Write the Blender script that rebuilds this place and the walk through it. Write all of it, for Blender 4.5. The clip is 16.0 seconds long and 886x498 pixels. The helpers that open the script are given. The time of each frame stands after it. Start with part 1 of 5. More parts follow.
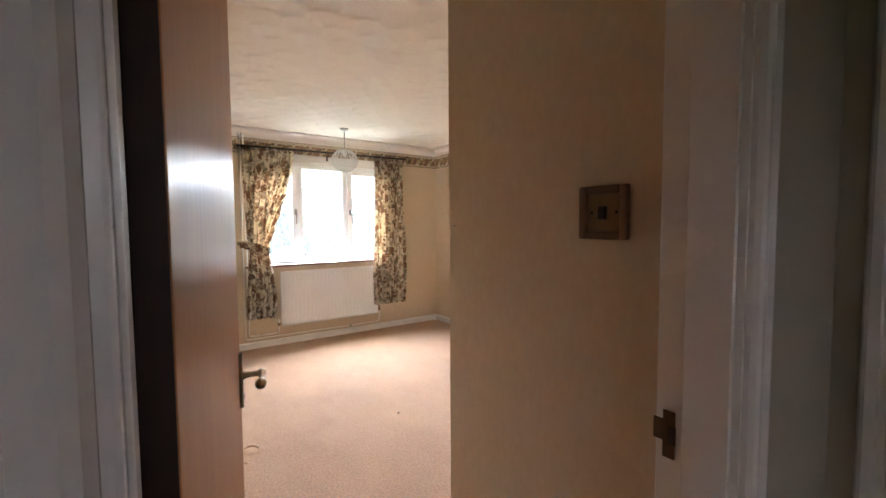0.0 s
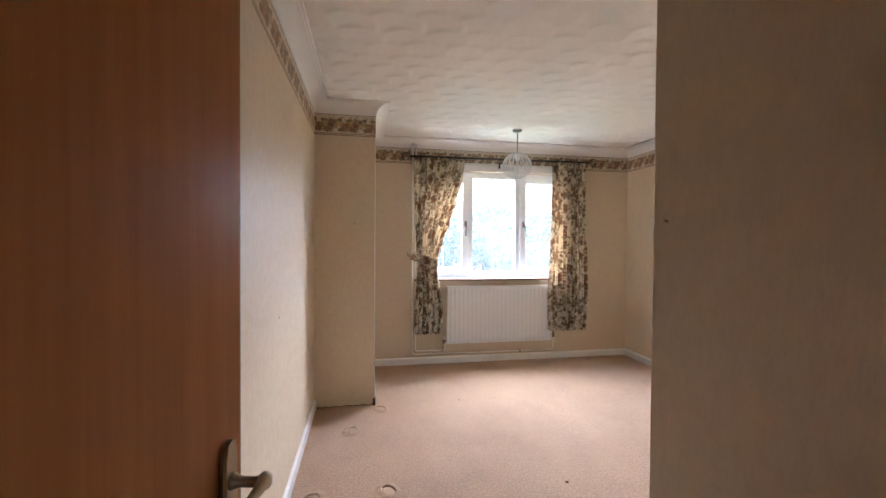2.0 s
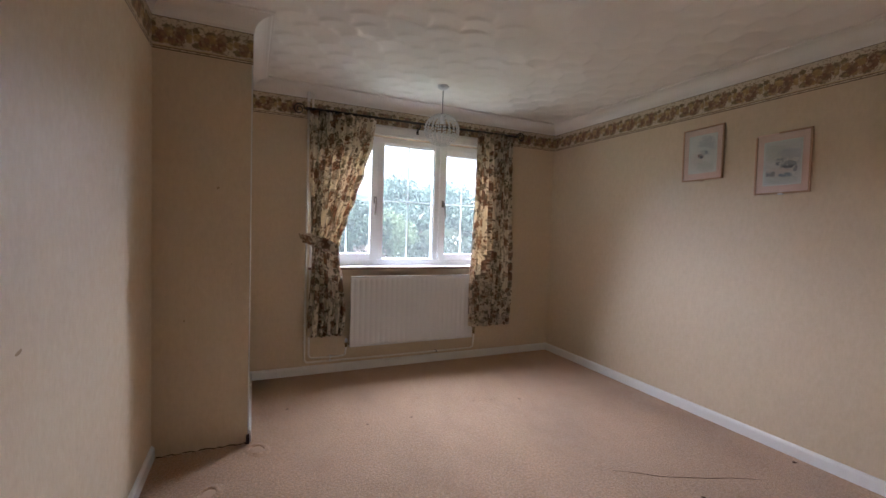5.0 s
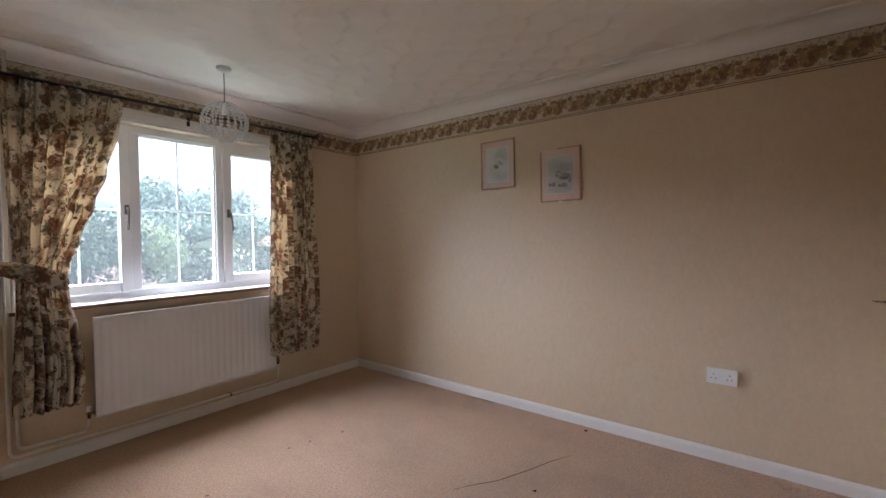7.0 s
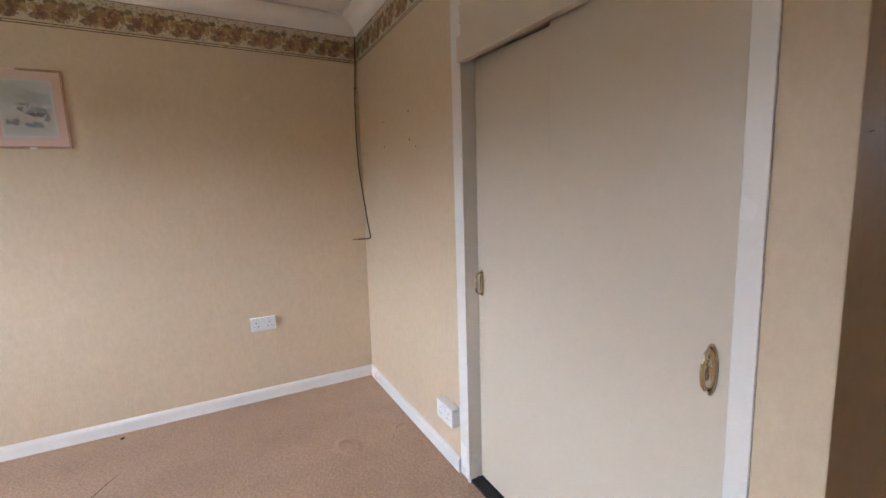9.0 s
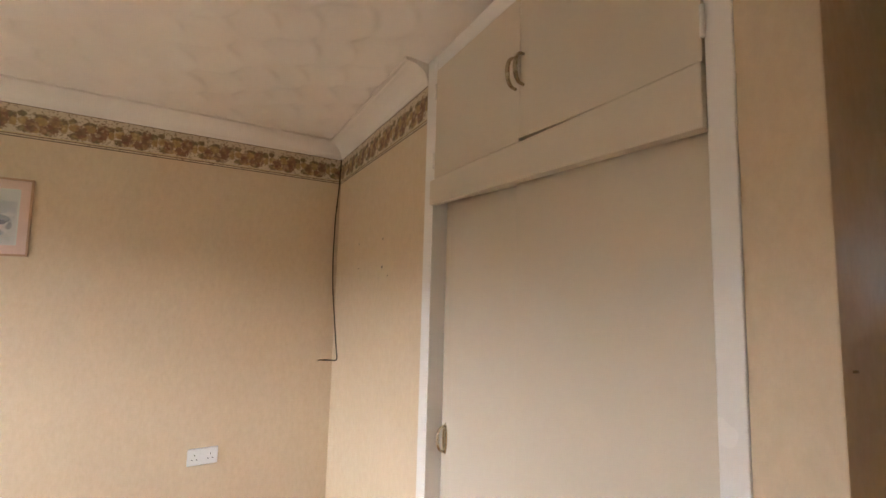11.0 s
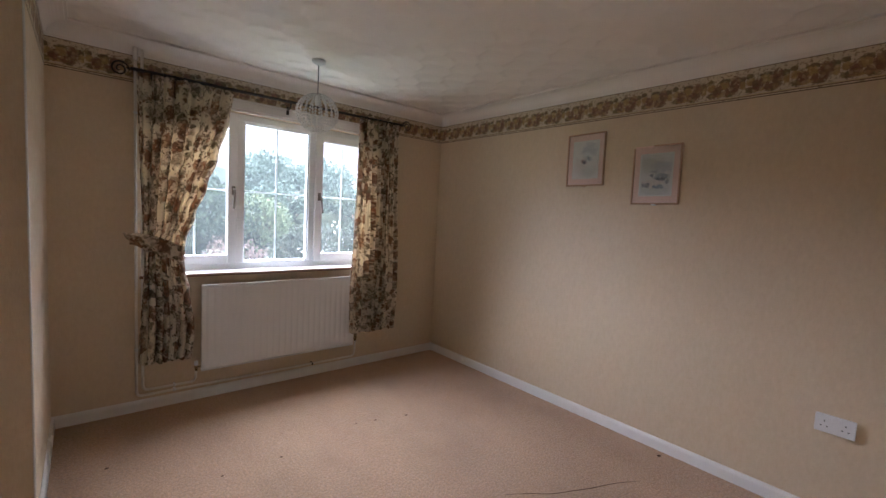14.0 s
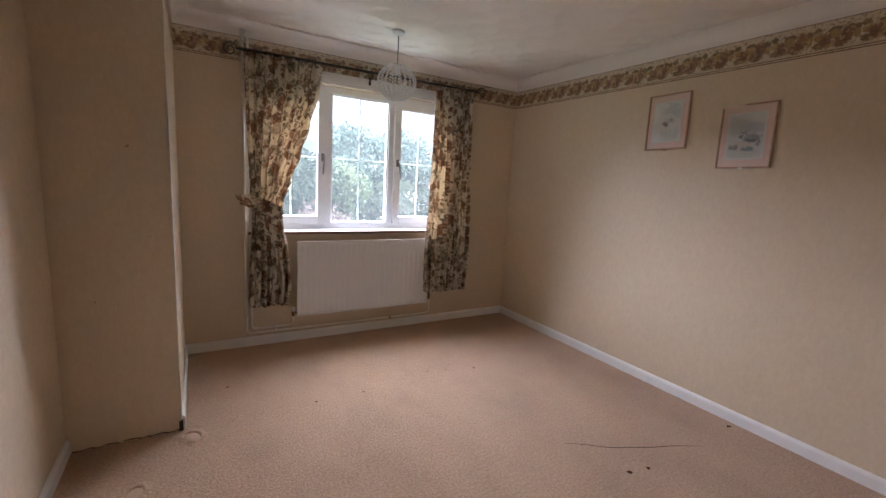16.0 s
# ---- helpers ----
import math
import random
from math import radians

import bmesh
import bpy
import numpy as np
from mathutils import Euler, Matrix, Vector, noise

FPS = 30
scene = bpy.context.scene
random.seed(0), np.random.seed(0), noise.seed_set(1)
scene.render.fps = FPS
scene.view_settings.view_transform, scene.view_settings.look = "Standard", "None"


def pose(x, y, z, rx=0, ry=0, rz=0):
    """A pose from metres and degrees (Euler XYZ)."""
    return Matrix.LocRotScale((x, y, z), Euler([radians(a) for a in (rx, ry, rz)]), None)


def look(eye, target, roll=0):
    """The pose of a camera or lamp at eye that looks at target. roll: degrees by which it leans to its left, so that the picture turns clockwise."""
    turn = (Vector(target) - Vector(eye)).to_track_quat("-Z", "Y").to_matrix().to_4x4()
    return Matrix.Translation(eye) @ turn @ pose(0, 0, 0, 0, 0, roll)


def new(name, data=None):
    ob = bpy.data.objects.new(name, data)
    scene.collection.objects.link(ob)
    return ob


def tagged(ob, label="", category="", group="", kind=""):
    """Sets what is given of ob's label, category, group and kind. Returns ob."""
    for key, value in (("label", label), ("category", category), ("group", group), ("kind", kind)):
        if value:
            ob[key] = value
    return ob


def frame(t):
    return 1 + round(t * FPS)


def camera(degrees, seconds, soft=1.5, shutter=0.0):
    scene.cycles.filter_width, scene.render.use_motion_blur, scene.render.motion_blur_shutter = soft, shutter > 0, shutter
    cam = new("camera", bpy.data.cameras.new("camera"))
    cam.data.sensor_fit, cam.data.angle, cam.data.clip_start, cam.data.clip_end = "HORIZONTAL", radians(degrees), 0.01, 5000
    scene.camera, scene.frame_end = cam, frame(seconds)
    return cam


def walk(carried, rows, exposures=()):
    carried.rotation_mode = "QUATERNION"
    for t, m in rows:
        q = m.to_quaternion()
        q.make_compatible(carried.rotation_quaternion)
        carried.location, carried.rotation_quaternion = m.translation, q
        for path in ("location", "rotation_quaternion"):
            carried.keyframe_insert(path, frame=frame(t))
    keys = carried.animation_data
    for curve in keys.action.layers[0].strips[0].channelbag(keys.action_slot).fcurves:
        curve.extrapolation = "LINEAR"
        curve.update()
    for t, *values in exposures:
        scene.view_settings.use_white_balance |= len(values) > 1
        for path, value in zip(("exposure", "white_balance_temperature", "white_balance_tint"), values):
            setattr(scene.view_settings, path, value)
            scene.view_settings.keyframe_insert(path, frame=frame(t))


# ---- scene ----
cam = camera(92.9, 16.0)
PATH = [
    (0, (0.702, 1.117, 1.337), (1.849, 2.751, 1.22), -0.4),
    (0.5, (0.774, 1.229, 1.309), (1.734, 2.982, 1.235), 2.9),
    (1, (0.876, 1.329, 1.295), (1.605, 3.191, 1.222), 1.6),
    (1.5, (0.988, 1.426, 1.332), (1.455, 3.369, 1.26), 1.3),
    (2, (1.036, 1.604, 1.296), (1.401, 3.57, 1.26), 0.4),
    (2.5, (1.073, 1.875, 1.304), (1.442, 3.84, 1.313), 0.8),
    (3, (1.128, 2.069, 1.272), (1.529, 4.028, 1.295), 1.2),
    (3.5, (1.164, 2.177, 1.277), (1.592, 4.131, 1.259), 0.8),
    (4, (1.168, 2.257, 1.255), (1.683, 4.189, 1.199), 1.2),
    (4.2, (1.143, 2.28, 1.225), (1.717, 4.195, 1.16), 1.2),
    (6.3, (1.117, 2.602, 1.302), (2.251, 4.247, 1.219), 0.9),
    (6.5, (1.134, 2.633, 1.297), (2.314, 4.247, 1.236), -0.2),
    (7, (1.18, 2.732, 1.289), (2.764, 3.952, 1.233), -0.5),
    (7.5, (1.249, 2.891, 1.273), (3.084, 3.682, 1.189), -1.5),
    (8, (1.259, 3.014, 1.26), (3.254, 3.028, 1.122), -0.9),
    (8.5, (1.235, 3.104, 1.227), (3.079, 2.36, 1.012), -1.5),
    (8.7, (1.234, 3.125, 1.233), (3.01, 2.253, 0.945), -1.4),
    (10.8, (1.267, 3.02, 1.422), (2.908, 1.886, 1.578), 1.0),
    (11, (1.28, 3.001, 1.431), (3.01, 2.015, 1.62), 1.5),
    (11.5, (1.312, 2.878, 1.452), (3.242, 2.44, 1.744), 3.0),
    (12, (1.415, 2.838, 1.435), (3.397, 2.875, 1.702), 2.9),
    (12.5, (1.444, 2.78, 1.416), (3.361, 3.341, 1.528), 3.1),
    (12.7, (1.425, 2.768, 1.415), (3.269, 3.542, 1.441), 3.0),
    (13, (1.399, 2.758, 1.4), (3.085, 3.832, 1.364), 3.3),
    (13.5, (1.326, 2.743, 1.399), (2.784, 4.108, 1.289), 3.3),
    (14, (1.273, 2.697, 1.391), (2.571, 4.211, 1.232), 3.1),
    (14.5, (1.236, 2.671, 1.372), (2.386, 4.296, 1.178), 3.1),
    (15, (1.25, 2.637, 1.371), (2.288, 4.332, 1.146), 3.2),
    (15.5, (1.233, 2.613, 1.371), (2.235, 4.325, 1.12), 3.4),
    (16, (1.207, 2.564, 1.354), (2.217, 4.261, 1.037), 3.3),
]
walk(cam, [(t, look(eye, target, roll)) for t, eye, target, roll in PATH],
     exposures=[(0, 4.5, 6050, 21), (0.5, 4.15, 5800, 21), (1.5, 4.3, 5550, 20), (2.5, 3.87, 5600, 20), (3.5, 3.15, 5680, 22), (4.0, 3.1, 5700, 22), (7.0, 3.05, 5750, 22), (7.5, 2.8, 5700, 22), (8.0, 3.32, 5450, 17), (8.7, 3.75, 5600, 18),
                (10.8, 4.2, 6450, 19), (11.5, 4.1, 6450, 19), (12.5, 3.85, 6400, 19), (13.0, 2.65, 6000, 22), (14, 2.95, 5800, 23), (16, 3.15, 5850, 25)])

# ---- world and light: an overcast day, the sun behind the house ----
world = bpy.data.worlds.new("overcast_sky")
scene.world = world
world.use_nodes = True
wn, wl = world.node_tree.nodes, world.node_tree.links
sky = wn.new("ShaderNodeTexSky")
sky.sky_type = "NISHITA"
sky.sun_disc = False
sky.sun_elevation = radians(48)
sky.sun_rotation = radians(200)
sky.air_density, sky.dust_density, sky.ozone_density = 1.0, 6.0, 1.0
soft_sky = wn.new("ShaderNodeHueSaturation")
soft_sky.inputs["Saturation"].default_value = 0.12
wl.new(sky.outputs[0], soft_sky.inputs["Color"])
wl.new(soft_sky.outputs[0], wn["Background"].inputs["Color"])
wn["Background"].inputs["Strength"].default_value = 0.09

sun = new("sun", bpy.data.lights.new("sun", "SUN"))
sun.data.energy, sun.data.angle, sun.data.color = 0.5, radians(20), (1.0, 0.95, 0.88)
sun.matrix_world = look((0, 0, 10), (1.5, 7.0, 0.0))


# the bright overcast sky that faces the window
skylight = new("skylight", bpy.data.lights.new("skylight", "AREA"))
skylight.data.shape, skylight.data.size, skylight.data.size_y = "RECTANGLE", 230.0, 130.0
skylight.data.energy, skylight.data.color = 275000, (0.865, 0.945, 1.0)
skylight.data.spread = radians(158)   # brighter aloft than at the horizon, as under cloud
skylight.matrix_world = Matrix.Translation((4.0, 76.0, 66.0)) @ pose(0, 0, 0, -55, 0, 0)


# ---- materials ----
def shader(name, rough=0.6, metal=0.0, spec=0.5):
    m = bpy.data.materials.new(name)
    m.use_nodes = True
    b = m.node_tree.nodes["Principled BSDF"]
    b.inputs["Roughness"].default_value = rough
    b.inputs["Metallic"].default_value = metal
    b.inputs["Specular IOR Level"].default_value = spec
    return m, m.node_tree.nodes, m.node_tree.links, b


def ramp_node(nodes, stops):
    r = nodes.new("ShaderNodeValToRGB")
    while len(r.color_ramp.elements) < len(stops):
        r.color_ramp.elements.new(0.5)
    for e, (p, c) in zip(r.color_ramp.elements, stops):
        e.position, e.color = p, (*c, 1)
    return r


def coords(nodes, links, kind="Object", scale=(1, 1, 1)):
    tc = nodes.new("ShaderNodeTexCoord")
    mp = nodes.new("ShaderNodeMapping")
    mp.inputs["Scale"].default_value = scale
    links.new(tc.outputs[kind], mp.inputs["Vector"])
    return mp.outputs["Vector"]


def noise_node(nodes, links, vec, scale, detail=3, rough=0.55):
    n = nodes.new("ShaderNodeTexNoise")
    n.inputs["Scale"].default_value = scale
    n.inputs["Detail"].default_value = detail
    n.inputs["Roughness"].default_value = rough
    links.new(vec, n.inputs["Vector"])
    return n.outputs["Fac"]


def add_bump(nodes, links, b, fac, strength, distance):
    bp = nodes.new("ShaderNodeBump")
    bp.inputs["Strength"].default_value = strength
    bp.inputs["Distance"].default_value = distance
    links.new(fac, bp.inputs["Height"])
    links.new(bp.outputs[0], b.inputs["Normal"])
    return bp


def mixed(nodes, links, fac, a, b, blend="MIX"):
    m = nodes.new("ShaderNodeMix")
    m.data_type, m.blend_type = "RGBA", blend
    for sock, val in ((m.inputs[0], fac), (m.inputs[6], a), (m.inputs[7], b)):
        if isinstance(val, (int, float)):
            sock.default_value = val
        elif isinstance(val, tuple):
            sock.default_value = (*val, 1)
        else:
            links.new(val, sock)
    return m.outputs[2]


def plain(name, col, rough=0.5, metal=0.0, vary=0.06, scale=9.0, bump=0.0, bump_scale=60.0, spec=0.5, wear=0.07):
    """A painted or solid surface: two scales of slight variation and a fine relief."""
    m, n, l, b = shader(name, rough, metal, spec)
    v = coords(n, l)
    big = noise_node(n, l, v, scale, 4)
    fine = noise_node(n, l, v, scale * 14, 2)
    lo, hi = tuple(c * (1 - vary) for c in col), tuple(min(1, c * (1 + vary)) for c in col)
    c = mixed(n, l, big, lo, hi)
    c = mixed(n, l, 0.35, c, mixed(n, l, fine, lo, hi))
    l.new(c, b.inputs["Base Color"])
    r = n.new("ShaderNodeMapRange")
    r.inputs["To Min"].default_value, r.inputs["To Max"].default_value = max(0, rough - wear), min(1, rough + wear)
    l.new(big, r.inputs["Value"])
    l.new(r.outputs[0], b.inputs["Roughness"])
    if bump:
        add_bump(n, l, b, noise_node(n, l, v, bump_scale, 3), 0.6, bump)
    return m


def wallpaper_material():
    """Cream vinyl wallpaper with a soft vertical slub and a faint sheen."""
    m, n, l, b = shader("wallpaper", 0.46, spec=0.48)
    slub = noise_node(n, l, coords(n, l, scale=(46, 46, 24)), 1.0, 5, 0.7)
    blotch = noise_node(n, l, coords(n, l), 1.6, 3)
    fine = noise_node(n, l, coords(n, l, scale=(1, 1, 0.25)), 150, 3)
    sl = ramp_node(n, [(0.30, (0.602, 0.475, 0.322)), (0.70, (0.690, 0.562, 0.400))])
    l.new(slub, sl.inputs["Fac"])
    c = sl.outputs[0]
    c = mixed(n, l, 0.35, c, mixed(n, l, blotch, (0.57, 0.437, 0.28), (0.705, 0.575, 0.405)))
    scuff = noise_node(n, l, coords(n, l, scale=(1, 1, 1.4)), 7.0, 2)
    sr = ramp_node(n, [(0.0, (0, 0, 0)), (0.79, (0, 0, 0)), (0.84, (1, 1, 1))])
    l.new(scuff, sr.inputs["Fac"])
    half = n.new("ShaderNodeMath")
    half.operation = "MULTIPLY"
    half.inputs[1].default_value = 0.25
    l.new(sr.outputs[0], half.inputs[0])
    c = mixed(n, l, half.outputs[0], c, (0.42, 0.33, 0.22))
    l.new(c, b.inputs["Base Color"])
    r = ramp_node(n, [(0.40, (0.43,) * 3), (0.60, (0.60,) * 3)])
    l.new(noise_node(n, l, coords(n, l), 20, 5, 0.7), r.inputs["Fac"])
    l.new(r.outputs[0], b.inputs["Roughness"])
    mixf = n.new("ShaderNodeMath")
    mixf.operation = "ADD"
    l.new(slub, mixf.inputs[0])
    l.new(fine, mixf.inputs[1])
    add_bump(n, l, b, mixf.outputs[0], 0.45, 0.0018)
    return m


def carpet_material():
    """Beige-pink cut pile carpet, worn, with trodden shading and stains."""
    m, n, l, b = shader("carpet", 0.95, spec=0.1)
    v = coords(n, l)
    pile = noise_node(n, l, v, 190, 2, 0.8)
    tuft = noise_node(n, l, v, 82, 4, 0.75)
    crisp = ramp_node(n, [(0.33, (0, 0, 0)), (0.67, (1, 1, 1))])
    l.new(tuft, crisp.inputs["Fac"])
    tuft = crisp.outputs[0]
    tread = noise_node(n, l, coords(n, l, scale=(1.0, 0.7, 1)), 2.2, 5, 0.6)
    c = mixed(n, l, tuft, (0.25, 0.148, 0.085), (0.82, 0.530, 0.325))
    c = mixed(n, l, 0.45, c, mixed(n, l, pile, (0.18, 0.105, 0.060), (0.87, 0.570, 0.355)))
    tr = ramp_node(n, [(0.33, (0.86,) * 3), (0.5, (0.99,) * 3), (0.68, (1.08,) * 3)])
    l.new(tread, tr.inputs["Fac"])
    c = mixed(n, l, 1.0, c, tr.outputs[0], "MULTIPLY")
    l.new(c, b.inputs["Base Color"])
    b.inputs["Sheen Weight"].default_value = 0.25
    mixf = n.new("ShaderNodeMath")
    mixf.operation = "ADD"
    l.new(tuft, mixf.inputs[0])
    l.new(pile, mixf.inputs[1])
    pile_bump = add_bump(n, l, b, mixf.outputs[0], 0.7, 0.006)
    ruck = n.new("ShaderNodeBump")
    ruck.inputs["Strength"].default_value, ruck.inputs["Distance"].default_value = 0.6, 0.016
    l.new(noise_node(n, l, coords(n, l, scale=(1.6, 1.0, 1.0)), 4.5, 3), ruck.inputs["Height"])
    l.new(ruck.outputs[0], pile_bump.inputs["Normal"])
    return m


def wood_material(name, dark, light, rough=0.3, grain=(38, 38, 1.6), coat=0.0, spec=0.5):
    m, n, l, b = shader(name, rough, 0.0, spec)
    v = coords(n, l, scale=grain)
    g = noise_node(n, l, v, 1.0, 6, 0.65)
    g2 = noise_node(n, l, coords(n, l, scale=(grain[0] * 5, grain[1] * 5, grain[2] * 2.5)), 1.0, 3)
    r = ramp_node(n, [(0.3, dark), (0.55, tuple((a + c) / 2 for a, c in zip(dark, light))), (0.75, light)])
    l.new(g, r.inputs["Fac"])
    c = mixed(n, l, 0.3, r.outputs[0], mixed(n, l, g2, dark, light))
    l.new(c, b.inputs["Base Color"])
    b.inputs["Coat Weight"].default_value = coat
    b.inputs["Coat Roughness"].default_value = 0.22
    add_bump(n, l, b, g2, 0.25, 0.0006)
    return m


def blob_pattern(n, l, u, v, period, spots, wobble):
    """Masks of ragged oval motifs that repeat along u: one output per colour."""
    fr = n.new("ShaderNodeMath")
    fr.operation = "MODULO"
    fr.inputs[1].default_value = period
    l.new(u, fr.inputs[0])
    out = []
    for cx, cy, rx, ry in spots:
        total = None
        dx = n.new("ShaderNodeMath")
        dx.operation = "SUBTRACT"
        l.new(fr.outputs[0], dx.inputs[0])
        dx.inputs[1].default_value = cx
        dy = n.new("ShaderNodeMath")
        dy.operation = "SUBTRACT"
        l.new(v, dy.inputs[0])
        dy.inputs[1].default_value = cy
        for d, r in ((dx, rx), (dy, ry)):
            q = n.new("ShaderNodeMath")
            q.operation = "DIVIDE"
            q.inputs[1].default_value = r
            l.new(d.outputs[0], q.inputs[0])
            s = n.new("ShaderNodeMath")
            s.operation = "MULTIPLY"
            l.new(q.outputs[0], s.inputs[0])
            l.new(q.outputs[0], s.inputs[1])
            if total is None:
                total = s.outputs[0]
            else:
                a = n.new("ShaderNodeMath")
                l.new(total, a.inputs[0])
                l.new(s.outputs[0], a.inputs[1])
                total = a.outputs[0]
        w = n.new("ShaderNodeMath")
        l.new(total, w.inputs[0])
        l.new(wobble, w.inputs[1])
        k = n.new("ShaderNodeMapRange")
        k.inputs["From Min"].default_value, k.inputs["From Max"].default_value = 1.15, 0.85
        l.new(w.outputs[0], k.inputs["Value"])
        out.append(k.outputs[0])
    return out


def petals(n, l, vec, scale, colours):
    """Patches of flat print colour, a random one of the list for each petal, with darker outlines."""
    vo = n.new("ShaderNodeTexVoronoi")
    vo.inputs["Scale"].default_value = scale
    l.new(vec, vo.inputs["Vector"])
    sep = n.new("ShaderNodeSeparateColor")
    l.new(vo.outputs["Color"], sep.inputs[0])
    r = ramp_node(n, [(i / len(colours), c) for i, c in enumerate(colours)])
    r.color_ramp.interpolation = "CONSTANT"
    l.new(sep.outputs[0], r.inputs["Fac"])
    rim = n.new("ShaderNodeMapRange")
    rim.inputs["From Min"].default_value, rim.inputs["From Max"].default_value = 0.35, 0.75
    rim.inputs["To Min"].default_value, rim.inputs["To Max"].default_value = 0.0, 0.6
    l.new(vo.outputs["Distance"], rim.inputs["Value"])
    return mixed(n, l, rim.outputs[0], r.outputs[0], (0.11, 0.065, 0.04)), sep.outputs[1]


def border_material():
    """Wallpaper border: cream ground, rust flowers, olive leaves, gold fruit, brown edge lines."""
    m, n, l, b = shader("border_paper", 0.55)
    tc = n.new("ShaderNodeTexCoord")
    sep = n.new("ShaderNodeSeparateXYZ")
    l.new(tc.outputs["UV"], sep.inputs[0])
    v = sep.outputs[1]
    squeeze = n.new("ShaderNodeMath")
    squeeze.operation = "MULTIPLY"
    squeeze.inputs[1].default_value = 1.3
    l.new(sep.outputs[0], squeeze.inputs[0])
    u = squeeze.outputs[0]
    nz = noise_node(n, l, tc.outputs["UV"], 85, 5, 0.8)
    wob = n.new("ShaderNodeMapRange")
    wob.inputs["To Min"].default_value, wob.inputs["To Max"].default_value = -1.25, 1.25
    wob.inputs["From Min"].default_value, wob.inputs["From Max"].default_value = 0.25, 0.75
    l.new(nz, wob.inputs["Value"])
    c = mixed(n, l, noise_node(n, l, tc.outputs["UV"], 30, 3), (0.56, 0.47, 0.33), (0.70, 0.60, 0.45))
    sprig = ramp_node(n, [(0.52, (0, 0, 0)), (0.60, (0.75, 0.75, 0.75))])
    l.new(noise_node(n, l, tc.outputs["UV"], 62, 4, 0.7), sprig.inputs["Fac"])
    c = mixed(n, l, sprig.outputs[0], c, (0.21, 0.135, 0.075))
    P = 0.245
    leafy, _ = petals(n, l, tc.outputs["UV"], 58, [(0.36, 0.25, 0.10), (0.22, 0.10, 0.055), (0.20, 0.165, 0.075), (0.46, 0.33, 0.15), (0.27, 0.15, 0.075), (0.55, 0.44, 0.27)])
    layers = [
        ((0.16, 0.125, 0.065), [(0.033, 0.105, 0.044, 0.018), (0.128, 0.112, 0.039, 0.016), (0.201, 0.045, 0.042, 0.017), (0.093, 0.040, 0.036, 0.016), (0.223, 0.118, 0.023, 0.015)]),
        ((0.46, 0.31, 0.13), [(0.131, 0.088, 0.039, 0.024), (0.013, 0.075, 0.026, 0.022), (0.212, 0.085, 0.029, 0.020), (0.163, 0.045, 0.039, 0.015)]),
        ((0.25, 0.125, 0.080), [(0.068, 0.082, 0.035, 0.049), (0.174, 0.068, 0.034, 0.032), (0.114, 0.052, 0.023, 0.022)]),
        ((0.17, 0.07, 0.045), [(0.076, 0.074, 0.017, 0.027), (0.182, 0.062, 0.016, 0.016)]),
    ]
    for col, spots in layers:
        for mask in blob_pattern(n, l, u, v, P, spots, wob.outputs[0]):
            c = mixed(n, l, mask, c, mixed(n, l, 0.42, col, leafy))
    for lo, hi, col in ((0.158, 0.167, (0.10, 0.035, 0.015)), (0.0, 0.0045, (0.10, 0.042, 0.018)), (0.0115, 0.0155, (0.15, 0.065, 0.028)), (0.0155, 0.021, (0.55, 0.45, 0.27))):
        a = n.new("ShaderNodeMath")
        a.operation = "GREATER_THAN"
        l.new(v, a.inputs[0])
        a.inputs[1].default_value = lo
        d = n.new("ShaderNodeMath")
        d.operation = "LESS_THAN"
        l.new(v, d.inputs[0])
        d.inputs[1].default_value = hi
        p = n.new("ShaderNodeMath")
        p.operation = "MULTIPLY"
        l.new(a.outputs[0], p.inputs[0])
        l.new(d.outputs[0], p.inputs[1])
        c = mixed(n, l, p.outputs[0], c, col)
    l.new(c, b.inputs["Base Color"])
    return m


